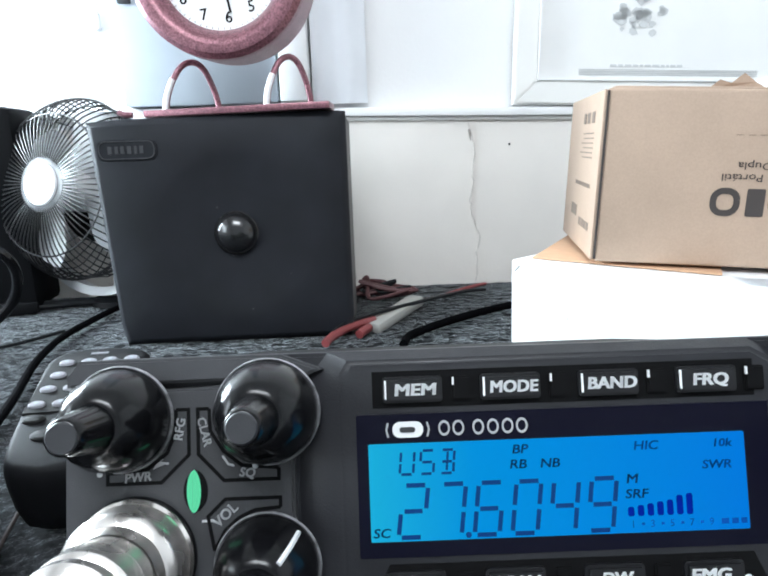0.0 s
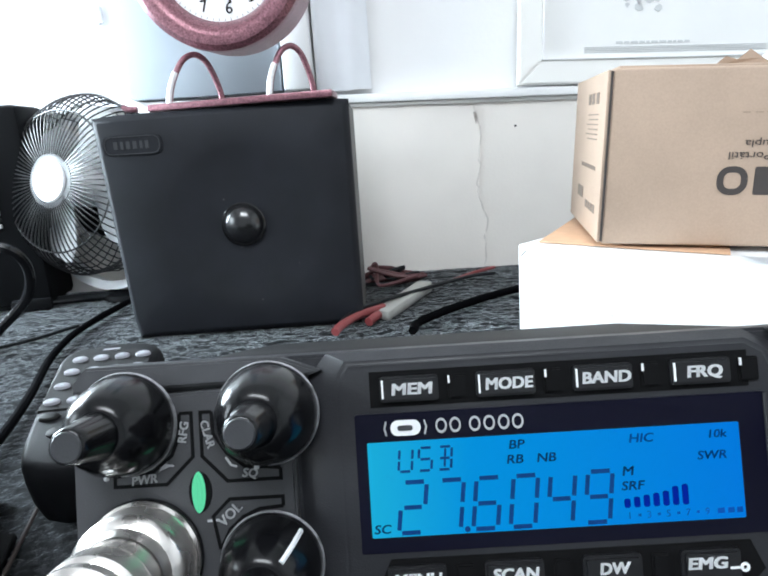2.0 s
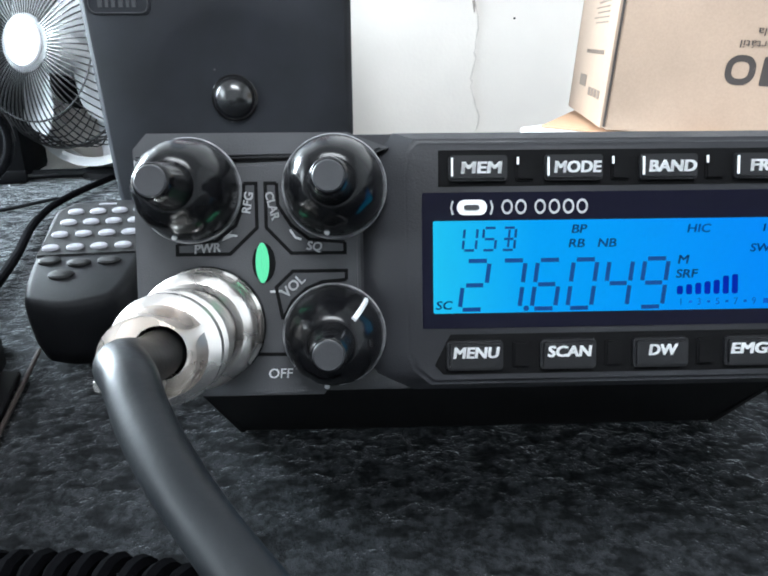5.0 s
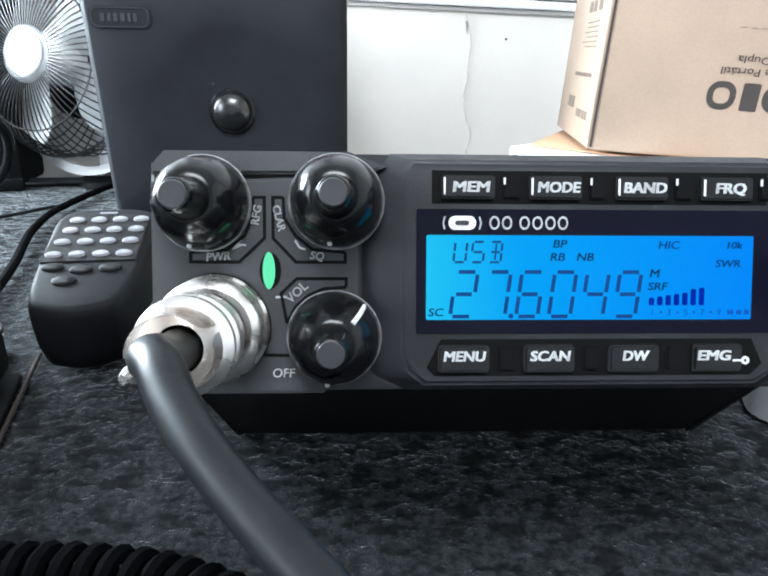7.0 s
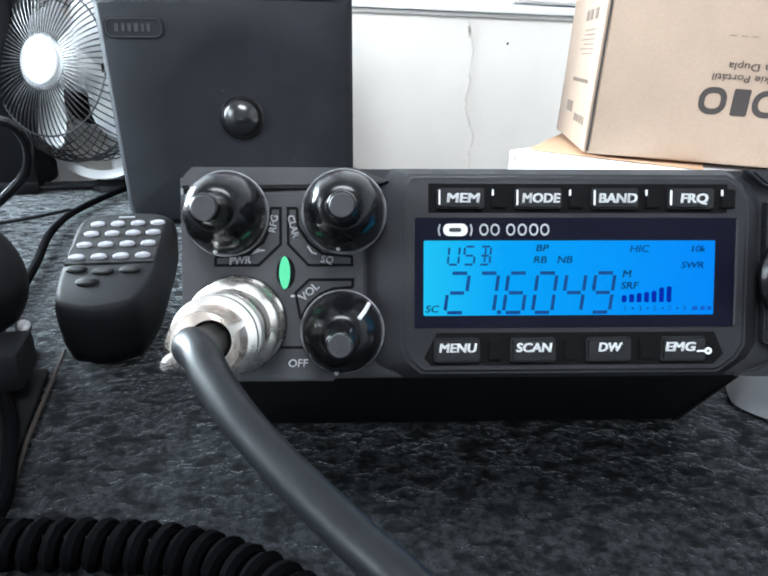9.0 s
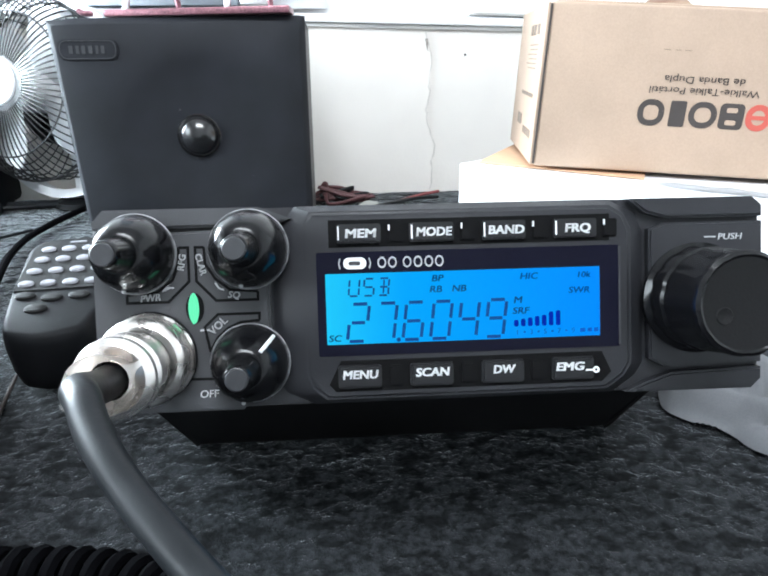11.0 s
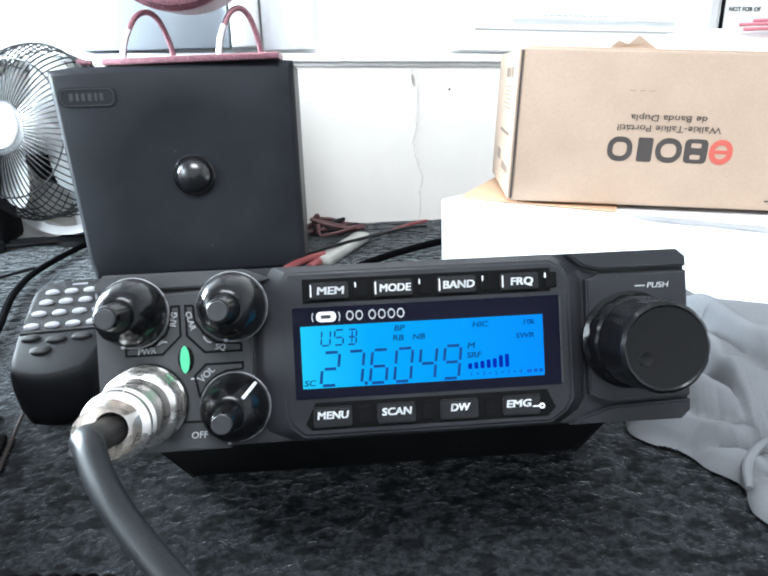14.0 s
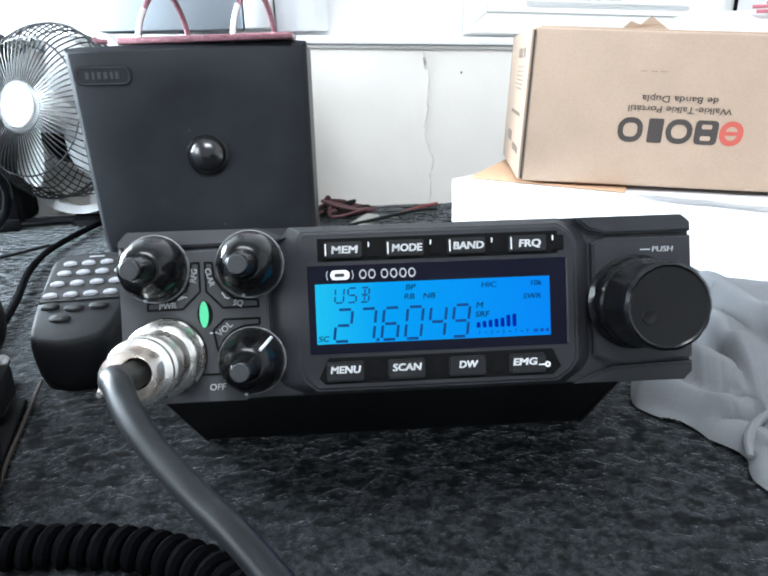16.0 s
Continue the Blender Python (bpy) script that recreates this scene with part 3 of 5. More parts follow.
def small_knob(x, z, pointer=None, cap=CAP_GREY):
    n = 72
    # lobed skirt that narrows to the inner knob
    prof = [(0.0104, 0.0, 0), (0.0107, 0.0010, 0), (0.0106, 0.0030, 0.3), (0.0101, 0.0068, 1), (0.0091, 0.0105, 1), (0.0076, 0.0132, 0.6), (0.0062, 0.0148, 0.2), (0.0050, 0.0155, 0)]

    def turned(profile, lobes, depth):
        bm = bmesh.new()
        rings = []
        for r, h, g in profile:
            rings.append([bm.verts.new((r * (1 - depth * g * (0.5 + 0.5 * math.cos(lobes * 2 * math.pi * i / n)) ** 3) * math.cos(2 * math.pi * i / n), r * (1 - depth * g * (0.5 + 0.5 * math.cos(lobes * 2 * math.pi * i / n)) ** 3) * math.sin(2 * math.pi * i / n), h)) for i in range(n)])
        for a, c in zip(rings, rings[1:]):
            for i in range(n):
                bm.faces.new((a[i], a[(i + 1) % n], c[(i + 1) % n], c[i]))
        bm.faces.new(rings[-1])
        return bm
    k = part("knob", turned(prof, 9, 0.022), GLOSS_BLACK, radio, "glossy black control knob", pose(x, 0.0, z, 90), smooth=60)
    part("inner_knob", turned([(0.0050, 0.0145, 0), (0.0043, 0.0178, 1), (0.0037, 0.0240, 1), (0.0033, 0.0262, 0), (0.0029, 0.0266, 0)], 12, 0.04), GLOSS_BLACK, k, smooth=50)
    part("cap", lathe([(0.0030, 0.0262), (0.0029, 0.0266), (0.0026, 0.0269), (0, 0.0268)], 28), cap, k, "matt grey end cap")
    part("knob_ring", lathe([(0.0108, 0.0003), (0.0113, 0.0009), (0.0110, 0.0016), (0.0105, 0.0010)], n), PALE_EDGE, k)
    if pointer is not None:
        c, s = math.cos(radians(pointer)), math.sin(radians(pointer))
        part("pointer_line", tube([(0.0066 * c, 0.0066 * s, 0.0145), (0.0084 * c, 0.0084 * s, 0.0119), (0.0098 * c, 0.0098 * s, 0.0080), (0.0104 * c, 0.0104 * s, 0.0046)], 0.0006, 6), PRINT, k, "white pointer line")
    for a in (262,):
        c, s = math.cos(radians(a)), math.sin(radians(a))
        part("index_dot", shift(lathe([(0, 0.0004), (0.0005, 0.0002), (0.0006, 0)], 8), pose(0.0100 * c, 0.0100 * s, 0.0080)), PRINT_DIM, k)


small_knob(-0.0918, 0.0172)
small_knob(-0.0608, 0.0178)
small_knob(-0.0614, -0.0142, pointer=48)


def tuning_knob(x, z):
    bm = bmesh.new()
    n = 72
    prof = [(0.0160, 0.0, 0), (0.0162, 0.0016, 0), (0.0152, 0.0026, 0.3), (0.0150, 0.0030, 1), (0.0149, 0.0085, 1), (0.0142, 0.0094, 0.5), (0.0141, 0.0104, 0.5), (0.0146, 0.0112, 1), (0.0137, 0.0222, 1), (0.0140, 0.0232, 0.8), (0.0138, 0.0252, 0.8), (0.0128, 0.0260, 0.5), (0.0121, 0.0257, 0)]

    def radius(r, g, i):
        return r * (1 - 0.022 * g * (0.5 - 0.5 * math.cos(14 * 2 * math.pi * i / n)) ** 4)
    n = 112
    rings = [[bm.verts.new((radius(r, g, i) * math.cos(2 * math.pi * i / n), radius(r, g, i) * math.sin(2 * math.pi * i / n), h)) for i in range(n)] for r, h, g in prof]
    for a, b in zip(rings, rings[1:]):
        for i in range(n):
            bm.faces.new((a[i], a[(i + 1) % n], b[(i + 1) % n], b[i]))
    k = part("tuning_knob", bm, GLOSS_BLACK, radio, "large ribbed black tuning knob", pose(x, 0.0006, z, 90), smooth=25)
    part("face", lathe([(0.0122, 0.0257), (0.0050, 0.0253), (0, 0.0252)], 48), CASE_BLACK, k, "matt black face")
    part("finger_dimple", shift(lathe([(0.0024, 0.0), (0.0021, 0.0004), (0.0012, 0.0001), (0, 0)], 20), pose(-0.0062, -0.0030, 0.0255)), CASE_BLACK, k)


tuning_knob(0.0690, 0.0000)


def keys():
    # black plates for the slots that the keys sit in, shade as colour
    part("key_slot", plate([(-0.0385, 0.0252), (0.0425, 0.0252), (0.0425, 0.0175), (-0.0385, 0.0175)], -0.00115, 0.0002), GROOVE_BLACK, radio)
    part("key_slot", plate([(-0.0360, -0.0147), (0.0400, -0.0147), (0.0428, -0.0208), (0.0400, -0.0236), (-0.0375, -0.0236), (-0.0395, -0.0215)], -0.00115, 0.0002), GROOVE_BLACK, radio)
    for i, name in enumerate(("MEM", "MODE", "BAND", "FRQ")):
        x = -0.0300 + 0.0207 * i
        k = part("key", plate(rounded(x - 0.0063, x + 0.0063, 0.0186, 0.0240, 0.0007, 3), -0.0027, -0.0008, 0.0006), KEY_BLACK, radio, "black rubber key")
        words("lettering", name, 0.00245, PRINT, k, x + 0.0005, -0.00275, 0.0212, wide={"MEM": 1.28, "MODE": 1.05, "BAND": 1.12, "FRQ": 1.18}[name], bold=0.00013, shear=0.08)
        part("key_mark", box(x - 0.0059, x - 0.0055, -0.00285, -0.0024, 0.0195, 0.0234), PRINT, k, "white end bar")
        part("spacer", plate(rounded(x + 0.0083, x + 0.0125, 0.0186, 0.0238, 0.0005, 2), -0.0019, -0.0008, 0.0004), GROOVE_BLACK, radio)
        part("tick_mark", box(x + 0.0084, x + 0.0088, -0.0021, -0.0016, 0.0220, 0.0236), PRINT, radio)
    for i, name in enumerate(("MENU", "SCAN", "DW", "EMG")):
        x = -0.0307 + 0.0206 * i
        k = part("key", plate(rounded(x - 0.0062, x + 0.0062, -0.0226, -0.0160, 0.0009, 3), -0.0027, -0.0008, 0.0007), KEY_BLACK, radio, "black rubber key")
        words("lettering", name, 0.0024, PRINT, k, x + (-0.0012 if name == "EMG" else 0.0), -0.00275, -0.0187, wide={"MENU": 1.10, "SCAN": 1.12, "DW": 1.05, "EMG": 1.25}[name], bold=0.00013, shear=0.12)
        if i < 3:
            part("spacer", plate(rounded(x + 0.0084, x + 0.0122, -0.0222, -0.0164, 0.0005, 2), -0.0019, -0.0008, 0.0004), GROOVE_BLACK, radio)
        else:
            part("key_symbol", stroke([(x + 0.0035, -0.0198), (x + 0.0058, -0.0198)], 0.0005, -0.0028, -0.0026), PRINT, k, smooth=0)
            part("key_symbol", shift(lathe([(0.0004, 0.0001), (0.0010, 0.0001), (0.0010, -0.0001), (0.0004, -0.0001), (0.0004, 0.0001)], 12), pose(x + 0.0066, -0.0027, -0.0198, 90)), PRINT, k)


keys()


def display():
    win = part("display_window", plate(rounded(-0.0425, 0.0458, -0.0137, 0.0166, 0.0008, 3), -0.0013, 0.001, 0.0004), BEZEL, radio, "glossy dark display window")
    part("screen", plate(rounded(-0.0397, 0.0394, -0.0100, 0.0101, 0.0003, 2), -0.00150, -0.001), LCD_BLUE, win, "lit blue liquid crystal screen")
    part("window_edge", box(0.0450, 0.0456, -0.0017, -0.0012, -0.0128, 0.0158), CAP_GREY, win)
    # maker's mark and model plate, as plain shapes
    part("badge", plate(rounded(-0.0345, -0.0280, 0.0113, 0.0146, 0.0016, 5), -0.0016, -0.0010), PRINT, win, "small silver oval badge")
    for x, w in ((-0.0358, 0.00025), (-0.0268, 0.00025)):
        part("badge_arc", stroke([(x + (0.0004 if x < -0.03 else -0.0004), 0.0144), (x, 0.0129), (x + (0.0004 if x < -0.03 else -0.0004), 0.0114)], w * 1.4, -0.0016, -0.0012), PRINT_DIM, win, smooth=0)
    part("badge_bar", plate(rounded(-0.0330, -0.0297, 0.0124, 0.0135, 0.0005, 3), -0.0018, -0.0012), CAP_GREY, win)
    for i, x in enumerate((-0.0236, -0.0206, -0.0164, -0.0133, -0.0102, -0.0072)):
        part("model_mark", shift(lathe([(0.0009, 0.0001), (0.00130, 0.0001), (0.00130, -0.0002), (0.0009, -0.0002), (0.0009, 0.0001)], 16), pose(x, -0.0014, 0.0130, 90) @ Matrix.Diagonal((0.95, 1.25, 1, 1))), PRINT_DIM, win)

    SEG = {"a": ((0.12, 1), (0.88, 1)), "b": ((1, 0.94), (1, 0.55)), "c": ((1, 0.45), (1, 0.06)), "d": ((0.12, 0), (0.88, 0)), "e": ((0, 0.45), (0, 0.06)), "f": ((0, 0.94), (0, 0.55)), "g": ((0.14, 0.5), (0.86, 0.5))}

    def digit(segs, x, z, w, h, lean, thick):
        for s in segs:
            (ua, va), (ub, vb) = SEG[s]
            part("digit_segment", stroke([(x + ua * w + lean * va * h, z + va * h), (x + ub * w + lean * vb * h, z + vb * h)], thick, -0.00162, -0.00152), LCD_INK, win, smooth=0)

    for i, s in enumerate(("abged", "abc", "afgedc", "abcdef", "fgbc", "abcdfg")):
        digit(s, -0.0340 + 0.0079 * i, -0.0092, 0.0052, 0.0106, 0.13, 0.00090)
    for v0, v1 in ((0.0043, 0.0059), (0.0064, 0.0081)):
        part("digit_segment", stroke([(-0.0235 + 0.1 * (v0 - 0.0037), v0), (-0.0235 + 0.1 * (v1 - 0.0037), v1)], 0.00045, -0.00162, -0.00152), LCD_INK, win, smooth=0)
    part("decimal_point", shift(lathe([(0, 0.0001), (0.0006, 0.0001), (0.0006, -0.0001)], 10), pose(-0.0194, -0.0016, -0.0091, 90)), LCD_INK, win)
    for i, s in enumerate(("fbecd", "afgcd", "abcdg")):
        digit(s, -0.0333 + 0.0042 * i, 0.0037, 0.0028, 0.0048, 0.10, 0.00052)
    for t, x, z, h in (("BP", -0.0080, 0.0080, 0.0019), ("RB", -0.0085, 0.0049, 0.0019), ("NB", -0.0018, 0.0049, 0.0019), ("HIC", 0.0185, 0.0078, 0.0019), ("10k", 0.0345, 0.0078, 0.0017), ("SWR", 0.0332, 0.0034, 0.0018), ("M", 0.0152, 0.0010, 0.0020), ("SRF", 0.0160, -0.0021, 0.0019), ("SC", -0.0375, -0.0083, 0.0019)):
        words("display_word", t, h, LCD_FAINT if t in ("10k", "SWR", "HIC") else LCD_INK, win, x, -0.00155, z, wide=1.2, shear=0.15, bold=0.00004, thick=0.00003)
    for i in range(7):
        x = 0.0147 + 0.00205 * i
        part("meter_bar", plate(rounded(x - 0.00065, x + 0.00065, -0.0066, -0.0047 + 0.00030 * i + (0.0006 if i > 4 else 0), 0.0004, 2), -0.00162, -0.00152), LCD_BAR, win, smooth=0)
    for x0, x1 in ((0.0335, 0.0350), (0.0357, 0.0370), (0.0376, 0.0388)):
        part("scale_bar", plate([(x0, -0.0088), (x1, -0.0088), (x1, -0.0077), (x0, -0.0077)], -0.00160, -0.00152), LCD_FAINT, win, smooth=0)
    for i in range(4):
        x = 0.0171 + 0.0041 * i
        part("scale_bar", plate([(x - 0.0003, -0.0085), (x + 0.0003, -0.0085), (x + 0.0003, -0.0080), (x - 0.0003, -0.0080)], -0.00160, -0.00152), LCD_FAINT, win, smooth=0)
    for i, t in enumerate("13579"):
        words("display_word", t, 0.0015, LCD_FAINT, win, 0.0150 + 0.0041 * i, -0.00155, -0.0083, thick=0.00003)


LCD_FAINT = material("pale_liquid_crystal_segment", (0.002, 0.07, 0.34), 0.6, spec=0.05)
LCD_BAR = material("meter_bar_segment", (0.0, 0.012, 0.24), 0.6, spec=0.03)
display()


def bracket():
    b = thing("radio_bracket", pose(0, 0, 0), "black folded metal mounting bracket under the radio", "bracket")
    # front web, sloping back down to the desk
    def wall(pts, name):
        bm = bmesh.new()
        vs = [bm.verts.new(p) for p in pts]
        f = bm.faces.new(vs)
        r = bmesh.ops.extrude_face_region(bm, geom=[f])
        n = f.normal.copy()
        bmesh.ops.translate(bm, verts=[v for v in r["geom"] if isinstance(v, bmesh.types.BMVert)], vec=n * 0.002)
        return part(name, bm, CASE_BLACK, b)
    web = wall([(-0.105, 0.102, 0.001), (0.091, 0.102, 0.001), (0.096, 0.052, 0.058), (-0.117, 0.052, 0.058)], "web")
    wall([(-0.107, 0.102, 0.0), (-0.118, 0.052, 0.060), (-0.118, 0.110, 0.085), (-0.109, 0.19, 0.0)], "side_plate")
    wall([(0.093, 0.102, 0.0), (0.097, 0.052, 0.060), (0.097, 0.110, 0.085), (0.093, 0.19, 0.0)], "side_plate")
    part("foot_plate", box(-0.105, 0.091, 0.106, 0.19, 0.0005, 0.0025, 0.0005), CASE_BLACK, b)
    # light grey slabs paint the glints at the two bracket slots
    for x in (-0.075, 0.065):
        part("slot", shift(plate(rounded(-0.006, 0.006, -0.0015, 0.0015, 0.0014), -0.0006, 0.0004), pose(x, 0.0645, 0.0455, -48)), CAP_GREY, b)


bracket()


def microphone_lead():
    lead = thing("microphone_lead", RADIO, "black rubber microphone lead with a bright plated plug", "cable")
    seat = pose(-0.0890, 0.0, -0.0118, 90)
    part("socket_ring", lathe([(0.0128, 0.0), (0.0128, 0.0012), (0.0118, 0.0022), (0.0108, 0.0018)], 40), GLOSS_BLACK, lead, "", seat)
    nut = part("coupling_nut", lathe([(0.0122, 0.0), (0.0126, 0.0010), (0.0126, 0.0022), (0.0120, 0.0028), (0.0119, 0.0080), (0.0121, 0.0086), (0.0121, 0.0100), (0.0114, 0.0110), (0.0100, 0.0118), (0.0092, 0.0145)], 48), CHROME, lead, "bright plated coupling nut", seat)
    plug = part("plug_barrel", lathe([(0.0090, 0.0130), (0.0089, 0.0195), (0.0096, 0.0202), (0.0099, 0.0212), (0.0099, 0.0262), (0.0094, 0.0268), (0.0088, 0.0272), (0.0088, 0.0286), (0.0097, 0.0292), (0.0097, 0.0312), (0.0080, 0.0330), (0.0046, 0.0342)], 40), CHROME, lead, "plated plug barrel", seat)
    for a, top in ((118, 0.0425), (300, 0.0385)):
        bm = bmesh.new()
        rows = []
        for h in range(6):
            v = h / 5
            z, r = 0.0320 + (top - 0.0320) * v, 0.0082 - 0.0018 * v + 0.0034 * max(0.0, v - 0.75)
            half = radians(84 - 22 * v ** 3)
            rows.append([bm.verts.new((r * math.cos(radians(a) + half * (2 * i / 14 - 1)), r * math.sin(radians(a) + half * (2 * i / 14 - 1)), z)) for i in range(15)])
        for p, q in zip(rows, rows[1:]):
            for i in range(14):
                bm.faces.new((p[i], p[i + 1], q[i + 1], q[i]))
        bmesh.ops.solidify(bm, geom=bm.faces[:], thickness=0.0011)
        part("cable_clamp", bm, CHROME, plug, "split plated cable clamp")
    for a in (208,):
        c, s = math.cos(radians(a)), math.sin(radians(a))
        part("clamp_ear", tube([(0.0080 * c, 0.0080 * s, 0.0350), (0.0094 * c, 0.0094 * s, 0.0362), (0.0102 * c, 0.0102 * s, 0.0378)], [0.0020, 0.0019, 0.0010], 8), CHROME, plug)
    inv = RADIO.inverted()
    pts = [inv @ Vector(p) for p in ((-0.0880, -0.0540, 0.1130), (-0.0850, -0.0600, 0.1140), (-0.0812, -0.0673, 0.1124), (-0.0761, -0.0751, 0.1106), (-0.0703, -0.0825, 0.1087), (-0.0643, -0.0893, 0.1069), (-0.0580, -0.0960, 0.1050), (-0.0459, -0.1088, 0.1013), (-0.0123, -0.1444, 0.0830), (0.040, -0.185, 0.022), (0.060, -0.270, 0.015), (0.10, -0.34, 0.0040), (0.20, -0.42, 0.0040))]
    pts = [Vector((-0.0890, -0.030, -0.0118)), Vector((-0.0890, -0.042, -0.0118))] + pts
    line = smooth_line(pts, 10)
    part("cable", tube(line, [0.0041 - 0.0010 * min(1.0, i / 60) for i in range(len(line))], 18), RUBBER, lead, "thick black rubber cable")


microphone_lead()


# ---- the speaker and the clock on it ----
SPK = pose(-0.1805, 0.4810, 0, -2.5, 0, 1.5)


def speaker():
    s = thing("loudspeaker", SPK, "square black extension loudspeaker standing on the carpet", "speaker")
    w, h = 0.1185, 0.2125

    def tapered(bm):
        # the cabinet narrows a little towards its foot
        for v in bm.verts:
            v.co.x += 0.015 * (1 - v.co.z / h) * max(0, -v.co.x / w)
            v.co.z += 0.0016 * v.co.x / w * v.co.z / h
        return bm
    bm = tapered(box(-w + 0.002, w - 0.001, 0.014, 0.115, 0.0, h - 0.002, 0.002))
    for v in bm.verts:
        if v.co.x > 0 and v.co.y > 0.08:
            v.co.x += 0.003
    part("cabinet", bm, SPEAKER_SIDE, s, "grey vinyl cabinet")
    # front baffle with a bevelled rim and a shallow round dish
    bm = bmesh.new()
    n, cx, cz = 64, 0.0115, 0.1040
    rad = [(0.0205, 0.0045), (0.030, 0.0042), (0.050, 0.0032), (0.066, 0.0018), (0.074, 0.0008), (0.078, 0.0006)]
    rings = [[bm.verts.new((cx + r * math.cos(2 * math.pi * i / n), y, cz + r * math.sin(2 * math.pi * i / n))) for i in range(n)] for r, y in rad]

    def on_square(i, x0, x1, z0, z1):
        c, d = math.cos(2 * math.pi * i / n), math.sin(2 * math.pi * i / n)
        k = min((x1 - cx) / c if c > 1e-9 else ((x0 - cx) / c if c < -1e-9 else 9), (z1 - cz) / d if d > 1e-9 else ((z0 - cz) / d if d < -1e-9 else 9))
        return cx + k * c, cz + k * d
    for e, y in ((0.0066, 0.0006), (0.0056, 0.0010), (0.0012, 0.0050), (0.0, 0.0075), (0.0, 0.0150)):
        ring = []
        for i in range(n):
            x, z = on_square(i, -w + e, w - e, e, h - e)
            ring.append(bm.verts.new((x, y, z)))
        rings.append(ring)
    for a, b in zip(rings, rings[1:]):
        for i in range(n):
            bm.faces.new((a[i], a[(i + 1) % n], b[(i + 1) % n], b[i]))
    bm.faces.new(rings[0])
    bm.faces.new(rings[-1][::-1])
    part("baffle", tapered(bm), SPEAKER_BLACK, s, "matt black moulded front")
    prof = [(0.0205, 0.0), (0.0208, 0.0022), (0.0200, 0.0030), (0.0190, 0.0022)] + [(0.0186 * math.cos(radians(a)), 0.0022 + 0.0120 * math.sin(radians(a))) for a in range(0, 91, 9)]
    part("dust_cap", lathe(prof, 48), DOME_BLACK, s, "glossy domed centre cap", pose(cx, 0.0040, cz, 90))
    plate_ = part("name_plate", plate(rounded(-0.0275, 0.0275, -0.0098, 0.0098, 0.0078, 6), -0.0012, 0.0010, 0.0006), SPEAKER_BLACK, s, "raised oval name plate", pose(-0.0815, 0.0006, 0.1835))
    ring = rounded(-0.0250, 0.0250, -0.0078, 0.0078, 0.0062, 5)
    part("plate_rim", stroke(ring + ring[:1], 0.0008, -0.0021, -0.0010), CAP_GREY, plate_, smooth=0)
    x = -0.017
    for k in (0.0052, 0.0040, 0.0048, 0.0052, 0.0036, 0.0046):
        part("plate_bar", plate([(x, -0.0034), (x + k * 0.72, -0.0034), (x + k * 0.72, 0.0034), (x, 0.0034)], -0.0019, -0.0010), CAP_GREY, plate_, smooth=0)
        x += k + 0.0012
    rng = random.Random(3)
    for i in range(5):
        part("scuff", shift(lathe([(0, 0.0003), (rng.uniform(0.0005, 0.0011), 0.0)], 7), pose(rng.uniform(-0.09, 0.09), 0.0008, rng.uniform(0.02, 0.19), 90)), CAP_GREY, s, smooth=0)
    for x in (-0.08, 0.08):
        for y in (0.03, 0.11):
            part("foot", shift(lathe([(0.008, 0.0), (0.008, -0.0003)], 12), pose(x, y, 0.0006)), RUBBER, s)


speaker()


